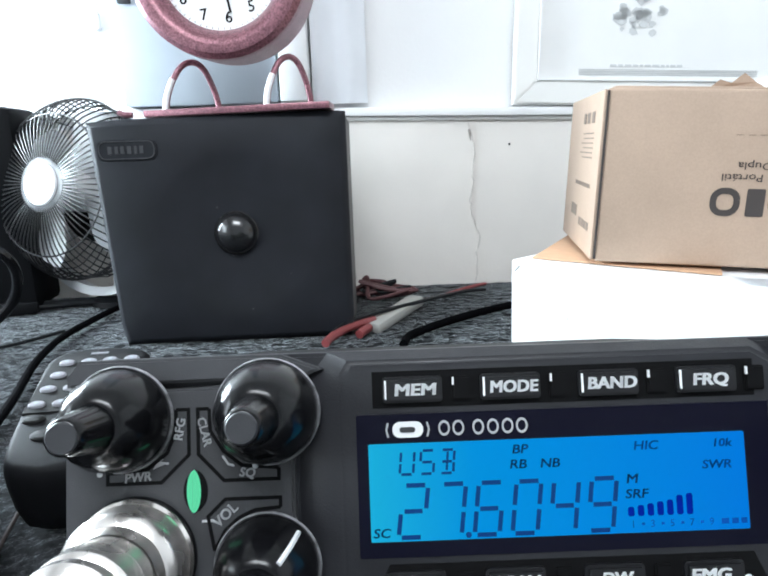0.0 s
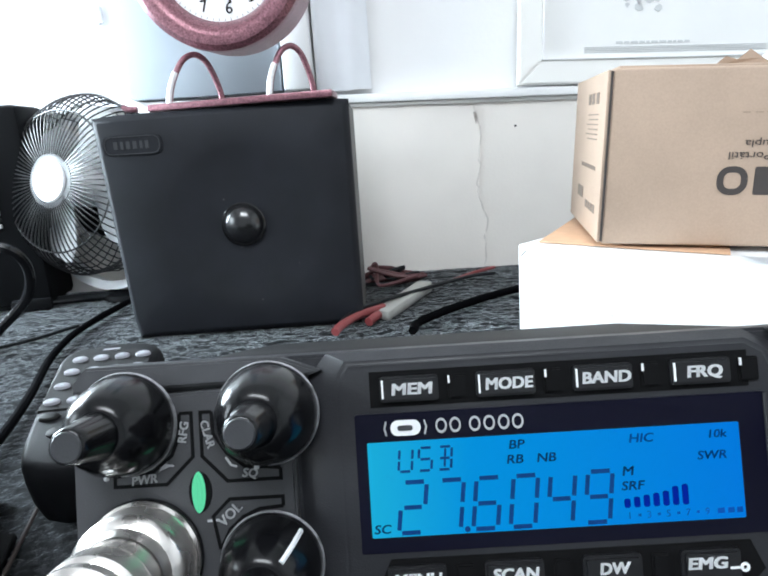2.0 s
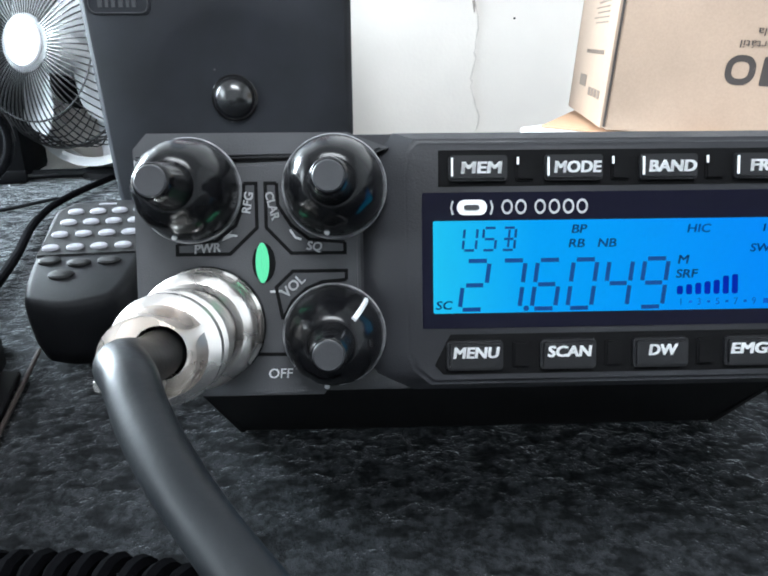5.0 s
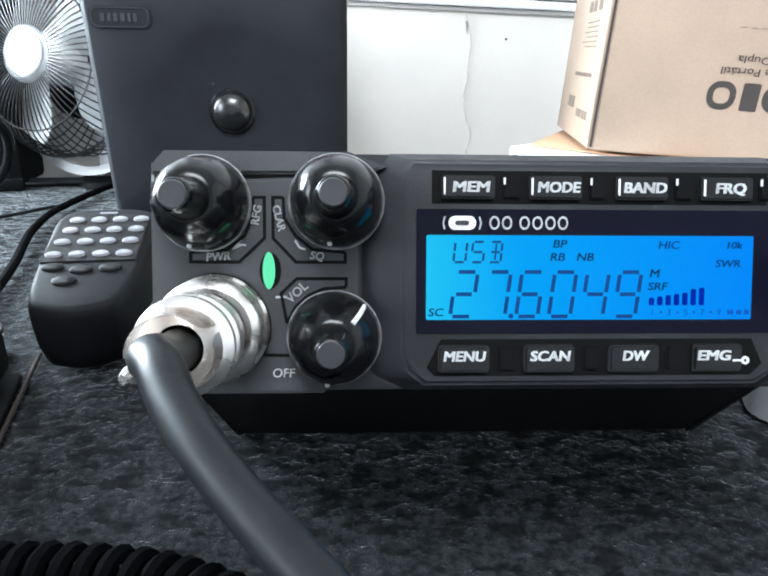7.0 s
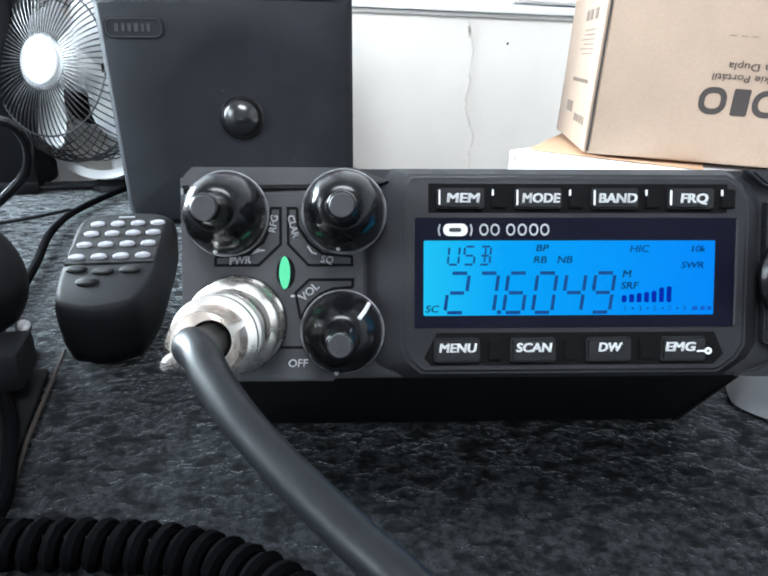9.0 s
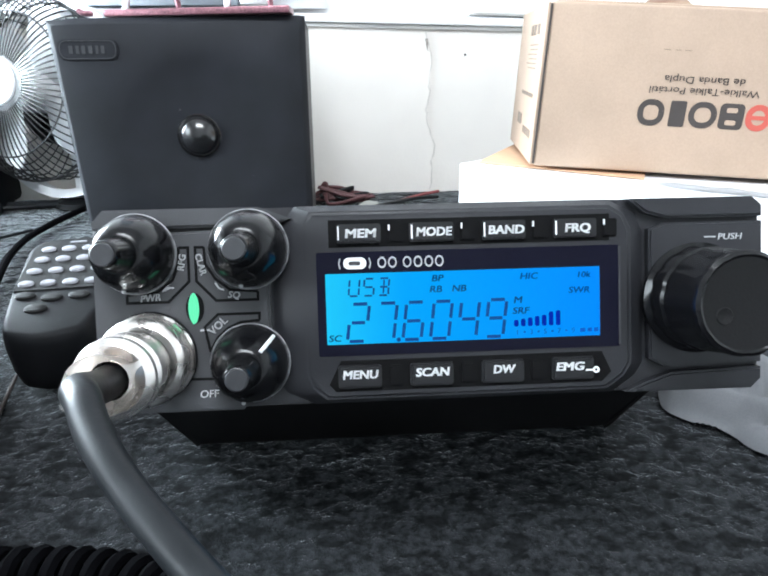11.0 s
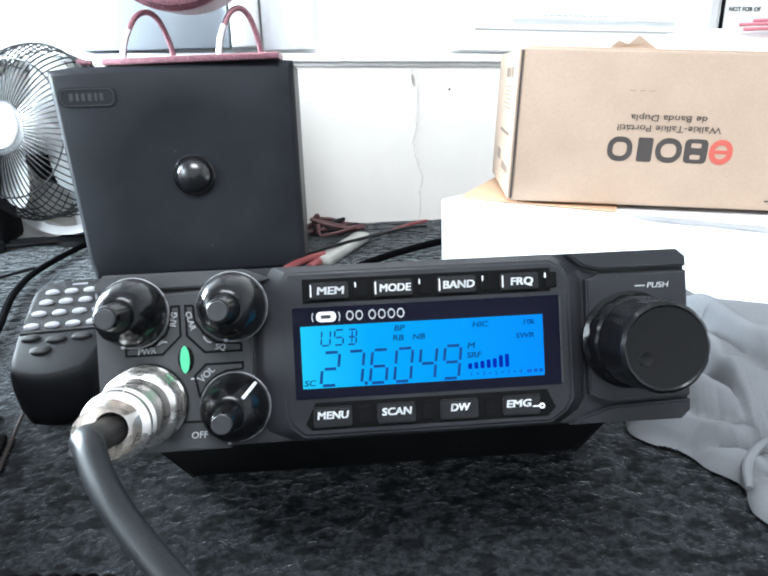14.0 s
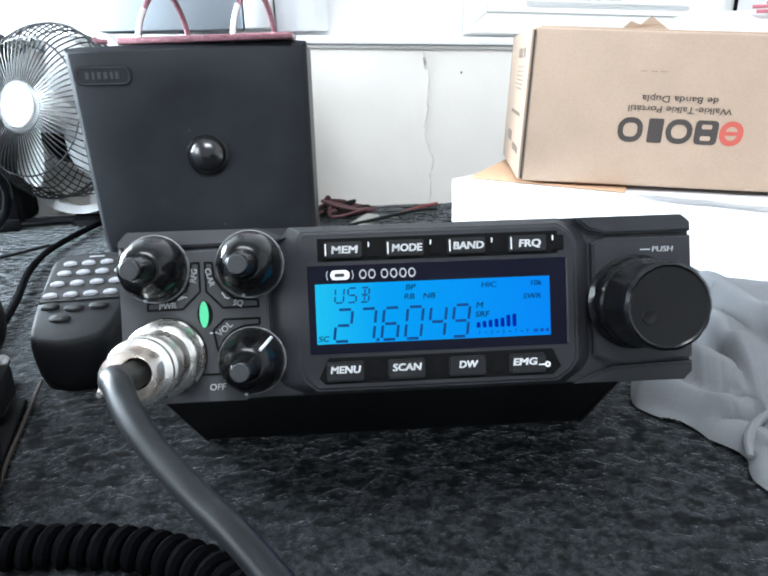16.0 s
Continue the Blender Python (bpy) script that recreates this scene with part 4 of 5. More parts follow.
def alarm_clock():
    c = thing("alarm_clock", pose(-0.1690, 0.4960, 0.2128, -2.5, -0.8, -4), "round metallic red alarm clock on bent wire legs", "clock")
    # tray of flat bar that the legs stand on
    bm = bmesh.new()
    join(bm, box(-0.078, 0.094, -0.005, 0.030, 0.0, 0.0062, 0.001))
    part("stand_plate", bm, RED_PAINT, c, "flat red base bar")
    part("stand_tip", tube(smooth_line([(-0.088, -0.004, 0.003), (-0.096, -0.005, 0.0035), (-0.101, -0.004, 0.006)]), 0.0026, 8), RED_PAINT, c)
    for x, k in ((-0.034, 0.92), (0.057, 0.80)):
        pts = smooth_line([(x - 0.026 * k, -0.002, 0.002), (x - 0.0225 * k, 0.002, 0.022), (x - 0.012 * k, 0.008, 0.043), (x, 0.013, 0.049), (x + 0.010 * k, 0.018, 0.042), (x + 0.0175 * k, 0.023, 0.022), (x + 0.0205 * k, 0.026, 0.002)], 8)
        leg = part("leg", tube(pts, 0.0028, 12), RED_PAINT, c, "bent red wire leg")
        # pale sleeve puts the window highlight on the lower leg into colour
        part("worn_length", tube([p + Vector((-0.0004, -0.0006, 0)) for p in pts[1:13]], 0.0029, 12), LEG_HIGHLIGHT, leg, "silvery sleeve painted as the highlight on the leg")
    m = pose(0.004, -0.002, 0.1255, 90 + 2, 0, 0) @ pose(0, 0, 0, 0, 0, 6)
    case = part("case", lathe([(0.0, -0.050), (0.070, -0.050), (0.0765, -0.047), (0.0785, -0.040), (0.0785, 0.000), (0.0800, 0.004), (0.0795, 0.012), (0.0750, 0.017), (0.0680, 0.0185), (0.0620, 0.016), (0.0560, 0.008), (0.0535, 0.002)], 72), RED_PAINT, c, "deep metallic red case", m)
    dial = part("dial", lathe([(0.0545, 0.0025), (0.0, 0.0025)], 64), material("dial_paper", (0.78, 0.78, 0.78), 0.5, blotch=0.02), c, "white dial", m)
    for k in range(1, 13):
        a = radians(90 - 30 * k)
        cu = words("numeral", str(k), 0.0100, GROOVE_BLACK, dial, 0, 0, 0, bold=0.0001)
        cu.matrix_basis = pose(0.0435 * math.cos(a), 0.0435 * math.sin(a), 0.0028)
    for k in range(60):
        a = 6 * k
        part("minute_mark", shift(box(-0.0002, 0.0002, 0.0512, 0.0530 if k % 5 else 0.0540, 0.0026, 0.0029), pose(0, 0, 0, 0, 0, a)), GROOVE_BLACK, dial, smooth=0)
    for a, l, w in ((-176, 0.040, 0.0009), (150, 0.026, 0.0014)):
        part("clock_hand", shift(box(-w, w, -0.005, l, 0.0036, 0.0042), pose(0, 0, 0, 0, 0, a)), GROOVE_BLACK, dial)
    part("glass", lathe([(0.0555, 0.0072), (0.030, 0.0082), (0, 0.0086)], 48), GLASS, c, "clear front glass", m).visible_shadow = False


def glass_material():
    m = bpy.data.materials.new("clear_glass")
    m.use_nodes = True
    b = m.node_tree.nodes["Principled BSDF"]
    b.inputs["Transmission Weight"].default_value, b.inputs["Roughness"].default_value, b.inputs["IOR"].default_value = 1.0, 0.02, 1.15
    return m


GLASS = glass_material()
alarm_clock()


# ---- the fan ----
def fan():
    d = Vector((-0.36, -0.895, 0.20)).normalized()
    m = Matrix.Translation((-0.386, 0.642, 0.142)) @ d.to_track_quat("Z", "Y").to_matrix().to_4x4()
    f = thing("desk_fan", m, "small white desk fan in a black wire cage", "fan")
    R = 0.104
    for k in range(72):
        a = 2 * math.pi * k / 72
        c, s = math.cos(a), math.sin(a)
        line = smooth_line([(0.0225 * c, 0.0225 * s, 0.044), (0.050 * c, 0.050 * s, 0.043), (0.078 * c, 0.078 * s, 0.036), (0.096 * c, 0.096 * s, 0.018), (R * c, R * s, 0.000), (0.100 * c, 0.100 * s, -0.022)], 3)
        part("guard_wire", tube(line, 0.00085, 5), FAN_WIRE, f)
    for r, h, w in ((0.104, 0.0, 0.0016), (0.079, 0.0350, 0.0011), (0.101, -0.020, 0.0014)):
        part("guard_ring", tube([(r * math.cos(2 * math.pi * i / 64), r * math.sin(2 * math.pi * i / 64), h) for i in range(64)], w, 6, closed=True), FAN_WIRE, f)
    for k in range(44):
        a = 2 * math.pi * k / 44
        c, s = math.cos(a), math.sin(a)
        part("rear_wire", tube(smooth_line([(0.101 * c, 0.101 * s, -0.020), (0.098 * c, 0.098 * s, -0.050), (0.070 * c, 0.070 * s, -0.066), (0.035 * c, 0.035 * s, -0.070)], 3), 0.0008, 5), FAN_WIRE, f)
    part("rear_band", lathe([(0.1060, -0.040), (0.1165, -0.038), (0.1180, -0.060), (0.1080, -0.062), (0.1060, -0.040)], 64), FAN_WHITE, f, "white plastic rear band", Matrix.Translation(m.inverted().to_3x3() @ Vector((0, 0, -0.007))))
    part("badge", lathe([(0.0235, 0.0425), (0.0240, 0.0450), (0.0225, 0.0468), (0.0, 0.0478)], 40), FAN_WHITE, f, "white round centre badge")
    part("badge_ring", lathe([(0.030, 0.0420), (0.0305, 0.0440), (0.0245, 0.0450), (0.0240, 0.0430)], 40), CAP_GREY, f)
    part("hub", lathe([(0.024, -0.020), (0.0245, 0.004), (0.021, 0.016), (0.010, 0.021), (0, 0.022)], 36), FAN_WHITE, f, "shiny white hub")
    for k in range(4):
        bm = bmesh.new()
        n, rows = 9, []
        for j in range(11):
            r = 0.019 + 0.073 * j / 10
            half = radians(13 + 21 * math.sin(math.pi * min(1, 0.18 + 0.66 * j / 10)))
            a0 = radians(90 * k + 46 + 14 * j / 10)
            rows.append([bm.verts.new((r * math.cos(a0 + half * (2 * i / (n - 1) - 1)), r * math.sin(a0 + half * (2 * i / (n - 1) - 1)), 0.010 * (2 * i / (n - 1) - 1) - 0.004 * (2 * i / (n - 1) - 1) ** 2)) for i in range(n)])
        for a, b in zip(rows, rows[1:]):
            for i in range(n - 1):
                bm.faces.new((a[i], a[i + 1], b[i + 1], b[i]))
        bmesh.ops.solidify(bm, geom=bm.faces[:], thickness=0.0016)
        part("blade", bm, FAN_WHITE, f, "white curved blade")
    part("motor", lathe([(0.0, -0.026), (0.052, -0.027), (0.058, -0.034), (0.054, -0.060), (0.030, -0.072), (0, -0.074)], 40), DARK_PLASTIC, f, "dark motor housing")
    inv = m.inverted()
    part("stem", tube([inv @ Vector(p) for p in ((-0.362, 0.685, 0.110), (-0.360, 0.687, 0.06), (-0.360, 0.687, 0.012))], 0.011, 14), FAN_WHITE, f)
    part("base", shift(lathe([(0.0, 0.012), (0.022, 0.011), (0.034, 0.006), (0.036, 0.0)], 40), inv @ pose(-0.360, 0.676, 0.0)), DARK_PLASTIC, f)
    return f


fan()


def equipment_case():
    c = thing("equipment_case", pose(-0.560, 0.635, 0, 0, 0, 6), "black boxy appliance with a pale slatted vent", "appliance")
    part("body", box(-0.12, 0.12, -0.02, 0.06, 0.004, 0.236, 0.008), DARK_PLASTIC, c)
    for i in range(14):
        part("vent_slat", box(-0.02, 0.082, -0.025, -0.0205, 0.100 + 0.0072 * i, 0.1046 + 0.0072 * i, 0.0008), CAP_GREY if i % 2 else FAN_WHITE, c)
    part("foot", box(-0.11, 0.11, -0.01, 0.05, 0.0, 0.005), RUBBER, c)


equipment_case()


# ---- boxes ----
def cardboard_box():
    W, D, H = 0.300, 0.165, 0.1205
    b = thing("cardboard_box", pose(0.1190, 0.338, 0.0925, 0, 3.2, -9.2), "closed brown cardboard carton with dark printing, upside down", "box")
    part("carton", box(0.0, W, 0.0, D, 0.0, H, 0.0022, 3), CARD, b)
    # left end flap stands off from the front edge by a narrow gap
    part("end_flap", box(-0.0032, -0.0006, 0.0006, D - 0.002, 0.001, H - 0.001, 0.001), CARD, b)
    part("edge_gap", box(-0.0010, 0.0004, -0.0006, 0.0012, 0.002, H - 0.002), CARD_INK, b, "dark gap along the corner")
    part("top_flap", box(0.004, W - 0.004, 0.002, D - 0.002, H - 0.001, H + 0.0014, 0.0008), CARD, b)
    # torn flap corner
    bm = bmesh.new()
    pts = [(0.068, 0.020, H), (0.076, 0.018, H + 0.0075), (0.084, 0.019, H + 0.0052), (0.092, 0.020, H + 0.0120), (0.101, 0.021, H + 0.0060), (0.112, 0.022, H)]
    f = [bm.verts.new(p) for p in pts]
    g = [bm.verts.new((x, y + 0.003, z - 0.0005)) for x, y, z in pts]
    bm.faces.new(f)
    bm.faces.new(g[::-1])
    for i in range(len(f)):
        bm.faces.new((f[i], g[i], g[(i + 1) % len(f)], f[(i + 1) % len(f)]))
    part("torn_flap", bm, CARD, b, "torn raised flap", smooth=0)
    # maker's mark, as plain blocks, standing on its head
    z = 0.0455
    x = 0.0735

    def ring(x0, x1, mat, r):
        o = rounded(x0, x1, z - 0.0095, z + 0.0095, r, 6)
        part("printed_mark", stroke([(a + (x0 + x1 - 2 * a) * 0.10, c + (z - c) * 0.20) for a, c in o + o[:1]], 0.0042, -0.0005, 0.0006), mat, b, smooth=0)
    ring(x, x + 0.0193, CARD_INK, 0.0080)
    part("printed_mark", plate(rounded(x + 0.0235, x + 0.0352, z - 0.0095, z + 0.0095, 0.0012, 2), -0.0005, 0.0006), CARD_INK, b, smooth=0)
    ring(x + 0.0376, x + 0.0583, CARD_INK, 0.0090)
    part("printed_mark", plate(rounded(x + 0.0602, x + 0.0780, z - 0.0095, z + 0.0095, 0.0035, 4), -0.0005, 0.0006), CARD_INK, b, smooth=0)
    for dz in (-0.0045, 0.0045):
        part("printed_mark", plate(rounded(x + 0.0649, x + 0.0728, z + dz - 0.0018, z + dz + 0.0018, 0.0012, 3), -0.0008, 0.0), CARD, b, smooth=0)
    ring(x + 0.0799, x + 0.0973, CARD_RED, 0.0085)
    part("printed_mark", plate([(x + 0.0822, z - 0.0015), (x + 0.0949, z - 0.0015), (x + 0.0949, z + 0.0015), (x + 0.0822, z + 0.0015)], -0.0006, 0.0006), CARD_RED, b, smooth=0)
    words("lettering", "Walkie-Talkie Portátil", 0.0052, CARD_INK, b, 0.1190, -0.0006, 0.0625, turn=180, wide=1.27)
    words("lettering", "de Banda Dupla", 0.0052, CARD_INK, b, 0.1180, -0.0006, 0.0705, turn=180, wide=1.30)
    for x0 in (0.0850, 0.0930, 0.1000):
        part("faint_mark", box(x0, x0 + 0.0045, -0.0004, 0.0004, 0.0905, 0.0909), CARD_FADED, b)
    part("faint_mark", box(0.2030, 0.2062, -0.0004, 0.0004, 0.0072, 0.0084), CARD_INK, b)
    # end panel: bars of print that cannot be read
    rng = random.Random(8)

    def end_bar(y0, y1, z0, z1):
        part("print_bar", box(-0.0036, -0.0030, y0, y1, z0, z1), CARD_FADED, b)
    for y0 in (0.030, 0.052, 0.070):
        end_bar(y0, y0 + 0.012, 0.098, 0.106)
    for i in range(6):
        end_bar(0.030, rng.uniform(0.075, 0.09), 0.0720 + i * 0.0036, 0.0729 + i * 0.0036)
    for i in range(9):
        end_bar(0.028 + i * 0.0085, 0.034 + i * 0.0085, 0.0500, 0.0530)
    end_bar(0.085, 0.115, 0.0240, 0.0330)
    for i in range(4):
        end_bar(0.020 + i * 0.013, 0.029 + i * 0.013, 0.0190, 0.0250)


cardboard_box()


FAINT_INK = material("very_faint_ink", (0.66, 0.66, 0.66), 0.7)


def white_carton():
    b = thing("white_carton", pose(0.0645, 0.3640, 0, 0, 0, -41), "large flat white carton under the brown box", "box")
    # the lid sags towards the far end
    body = box(0.0, 0.46, 0.0, 0.30, 0.0, 0.0915, 0.002, 3)
    c, s = math.cos(radians(-41)), math.sin(radians(-41))
    for v in body.verts:
        if v.co.z > 0.05:
            v.co.z -= 0.056 * max(-0.02, c * v.co.x - s * v.co.y)
    part("body", body, WHITE_CARD, b)
    part("dented_corner", shift(box(-0.0006, 0.0060, -0.0006, 0.0004, -0.0006, 0.0006, 0.0003), pose(0.003, 0, 0.083, 0, -45, 0)), PRINT_DIM, b)
    rng = random.Random(4)
    for r in range(5):
        for k in range(7):
            if rng.random() < 0.45:
                part("print_bar", box(0.030 + r * 0.014, 0.033 + r * 0.014, -0.0004, 0.0004, 0.020 + k * 0.006, 0.0225 + k * 0.006), FAINT_INK, b)
    part("label_arrow", plate([(0.265, 0.046), (0.285, 0.030), (0.290, 0.0315)], -0.0004, 0.0005), FAINT_INK, b, smooth=0)


white_carton()


def orange_folder():
    f = thing("orange_folder", pose(0.0810, 0.366, 0.0912, -1.4, 2.9, -26), "orange cardboard folder under the brown box", "folder")
    part("cover", box(0.0, 0.13, 0.0, 0.16, 0.0, 0.0012, 0.0004), ORANGE_CARD, f)


orange_folder()


def plastic_sheet():
    s = thing("plastic_sheet", pose(0.009, -0.016, 0), "crumpled grey plastic sheet on the white carton", "sheet")
    bm = bmesh.new()
    rows = []
    for j in range(9):
        row = []
        for i in range(26):
            u, v = i / 25, j / 8
            x, y = 0.190 + 0.16 * u, 0.318 - 0.085 * u - 0.022 * v
            z = 0.0922 - 0.056 * (x - 0.0555) + 0.0016 * max(0, noise.noise((x * 60, y * 60, 2.0))) + 0.0010
            row.append(bm.verts.new((x, y + 0.004 * noise.noise((x * 40, 3, v * 2)), z)))
        rows.append(row)
    for a, b in zip(rows, rows[1:]):
        for i in range(25):
            bm.faces.new((a[i], a[i + 1], b[i + 1], b[i]))
    bmesh.ops.solidify(bm, geom=bm.faces[:], thickness=0.0004)
    part("sheet", bm, material("grey_plastic_film", (0.72, 0.73, 0.75), 0.35, blotch=0.06, blotch_size=0.02), s, smooth=60)


plastic_sheet()


def white_pouch():
    p = thing("white_pouch", pose(0.352, 0.445, 0.1630, 0, 0, -4), "white padded pouch with pink cords behind the carton", "pouch")
    bm = box(-0.058, 0.066, -0.045, 0.045, 0.0, 0.064, 0.016, 4)
    part("pad", bm, WHITE_CARD, p)
    for i, (dx, dz) in enumerate(((0, 0), (0.004, -0.004), (0.012, 0.003))):
        part("cord", tube(smooth_line([(-0.012 + dx, -0.046, 0.066 + dz), (0.012 + dx, -0.050, 0.0655 + dz), (0.045, -0.047, 0.0600 + dz), (0.085, -0.04, 0.056)], 6), 0.0016, 8), PINK, p, "pink cord")


PINK = material("pink_cord", (0.50, 0.16, 0.20), 0.6)
white_pouch()


# ---- grey garment ----
def garment():
    """A crumpled sheet: a rolled edge all round, long folds and creases laid over it."""
    edge = [(0.136, 0.142), (0.130, 0.129), (0.127, 0.116), (0.134, 0.1025), (0.147, 0.091), (0.150, 0.078), (0.159, 0.063), (0.1535, 0.050), (0.152, 0.039), (0.162, 0.016), (0.190, -0.012), (0.240, -0.045), (0.340, -0.060), (0.380, 0.060), (0.300, 0.172), (0.252, 0.214), (0.215, 0.232), (0.182, 0.214), (0.150, 0.176)]
    edge = [Vector(p[:2]) for p in smooth_line([(x, y, 0) for x, y in edge + edge[:1]], 5)]
    layers = [  # lines along which a fold lies over the one in front of it: line, rise
        ([(0.120, 0.126), (0.130, 0.1130), (0.139, 0.1030), (0.147, 0.0955), (0.156, 0.086), (0.179, 0.078), (0.24, 0.058), (0.37, 0.030)], 0.0070),
        ([(0.132, 0.145), (0.148, 0.1150), (0.1560, 0.1000), (0.166, 0.092), (0.180, 0.087), (0.25, 0.064), (0.37, 0.045)], 0.0110),
        ([(0.183, 0.165), (0.1784, 0.1349), (0.1735, 0.1090), (0.1760, 0.0970), (0.1850, 0.0890), (0.22, 0.076), (0.37, 0.058)], 0.0120),
        ([(0.178, 0.220), (0.186, 0.180), (0.1924, 0.1612), (0.2017, 0.1436), (0.212, 0.1314), (0.250, 0.108), (0.37, 0.075)], 0.0110),
        ([(0.120, 0.060), (0.150, 0.064), (0.172, 0.062), (0.21, 0.046), (0.28, 0.010), (0.37, -0.03)], 0.0060),
    ]
    layers = [([Vector(q[:2]) for q in smooth_line([(x, y, 0) for x, y in l], 5)], a) for l, a in layers]
    folds = [  # line, height, width
        ([(0.1849, 0.1228), (0.1973, 0.1270), (0.222, 0.122)], -0.0050, 0.0045),
        ([(0.200, 0.180), (0.225, 0.160), (0.270, 0.140), (0.330, 0.125)], -0.0100, 0.0050),
        ([(0.195, 0.205), (0.230, 0.190), (0.280, 0.170)], 0.0080, 0.0100),
        ([(0.158, 0.112), (0.165, 0.100), (0.172, 0.093)], 0.0030, 0.0060),
        ([(0.160, 0.150), (0.170, 0.130), (0.168, 0.112)], -0.0040, 0.0060),
        ([(0.173, 0.0759), (0.1611, 0.0653), (0.1537, 0.0522)], -0.0045, 0.0018),
        ([(0.165, 0.045), (0.200, 0.030), (0.260, 0.005)], -0.0060, 0.0040),
    ]
    folds = [([Vector(q[:2]) for q in smooth_line([(x, y, 0) for x, y in l], 6)], a, w) for l, a, w in folds]

    def beyond(p, line):
        """Distance behind a line (negative: in front of it)."""
        best, side, off = 9.0, 1.0, p
        for a, b in zip(line, line[1:]):
            d = b - a
            t = max(0.0, min(1.0, (p - a).dot(d) / d.length_squared))
            r = p - a - d * t
            if r.length < best:
                best, side, off = r.length, d.x * r.y - d.y * r.x, r
        return (best if side > 0 else -best), off

    def to_line(p, line):
        best, spot = 9.0, p
        for a, b in zip(line, line[1:]):
            d = b - a
            t = max(0.0, min(1.0, (p - a).dot(d) / d.length_squared))
            q = a + d * t
            if (p - q).length < best:
                best, spot = (p - q).length, q
        return best, spot

    def inside(p):
        hit = False
        for a, b in zip(edge, edge[1:]):
            if (a.y > p.y) != (b.y > p.y) and p.x < (b.x - a.x) * (p.y - a.y) / (b.y - a.y) + a.x:
                hit = not hit
        return hit

    bm = bmesh.new()
    xs, ys = np.concatenate([np.linspace(0.115, 0.235, 110), np.linspace(0.238, 0.352, 40)]), np.linspace(-0.062, 0.236, 190)
    grid = {}
    for j, y in enumerate(ys):
        for i, x in enumerate(xs):
            p = Vector((x, y))
            d, spot = to_line(p, edge)
            if not inside(p):
                if d > 0.0040:
                    continue
                d = 0.0
                x, y = spot
            k = min(d / 0.009, 1.0)
            z = 0.011 * math.sqrt(1 - (1 - k) ** 2)
            s = min(d / 0.11, 1.0)
            z = 0.75 * z + 0.008 * s * s * (3 - 2 * s) + 0.008 * max(0, (y - 0.09) / 0.12) * k
            for line, a in layers:
                q, off = beyond(p, line)
                if q > 0:
                    r = 1 - min(q / 0.0075, 1.0)
                    z += 2.0 * k * a * math.sqrt(1 - r * r) * (1 - 0.75 * min(1.0, q / 0.030))
                    # the fold leans out over the one in front
                    lean = 0.0022 * k * max(0.0, 1 - q / 0.012) / max(off.length, 1e-6)
                    x, y = x - lean * off.x, y - lean * off.y
                else:
                    z -= k * 0.0080 * math.exp(q / 0.0045)
            for line, a, w in folds:
                q = to_line(p, line)[0] / w
                z += a * k / (1 + q * q)
            z += k * (0.0020 * noise.noise((x * 45 + y * 20, y * 85 + x * 20, 1.0)) + 0.0007 * noise.noise((x * 160, y * 220, 5.0)))
            grid[i, j] = bm.verts.new((x, y, max(0.0012 + 0.0045 * k, z)))
    for (i, j), v in grid.items():
        q = [grid.get(k) for k in ((i, j), (i + 1, j), (i + 1, j + 1), (i, j + 1))]
        if all(q):
            bm.faces.new(q)
    for k in range(3):
        bmesh.ops.smooth_vert(bm, verts=bm.verts[:], factor=0.5, use_axis_x=True, use_axis_y=True, use_axis_z=True)
    g = thing("grey_garment", pose(0.003, -0.002, 0), "crumpled light grey cotton garment lying on the carpet", "clothing")
    part("cloth", bm, CLOTH, g, smooth=80)
    part("cuff", tube(smooth_line([(0.178, 0.0770, 0.0165), (0.168, 0.0715, 0.0135), (0.1605, 0.0640, 0.0095), (0.1560, 0.0545, 0.0060)], 6), [0.0016 + 0.0012 * math.sin(math.pi * i / 18) for i in range(19)], 10), CLOTH, g, "rolled cuff edge")


garment()


# ---- hand microphone with keypad ----
def rounded_slab(outline, z0, z1, bevel, seg=4):
    bm = bmesh.new()
    a = [bm.verts.new((x, y, z1)) for x, y in outline]
    b = [bm.verts.new((x * 0.93, y, z0)) for x, y in outline]
    top = bm.faces.new(a)
    bot = bm.faces.new(b[::-1])
    n = len(a)
    for i in range(n):
        bm.faces.new((a[i], b[i], b[(i + 1) % n], a[(i + 1) % n]))
    bmesh.ops.bevel(bm, geom=list(top.edges) + list(bot.edges), offset=bevel, segments=seg, affect="EDGES")
    return bm


KEY_WHITE = material("white_rubber_key", (0.25, 0.25, 0.275), 0.5, random_tint=0.1)


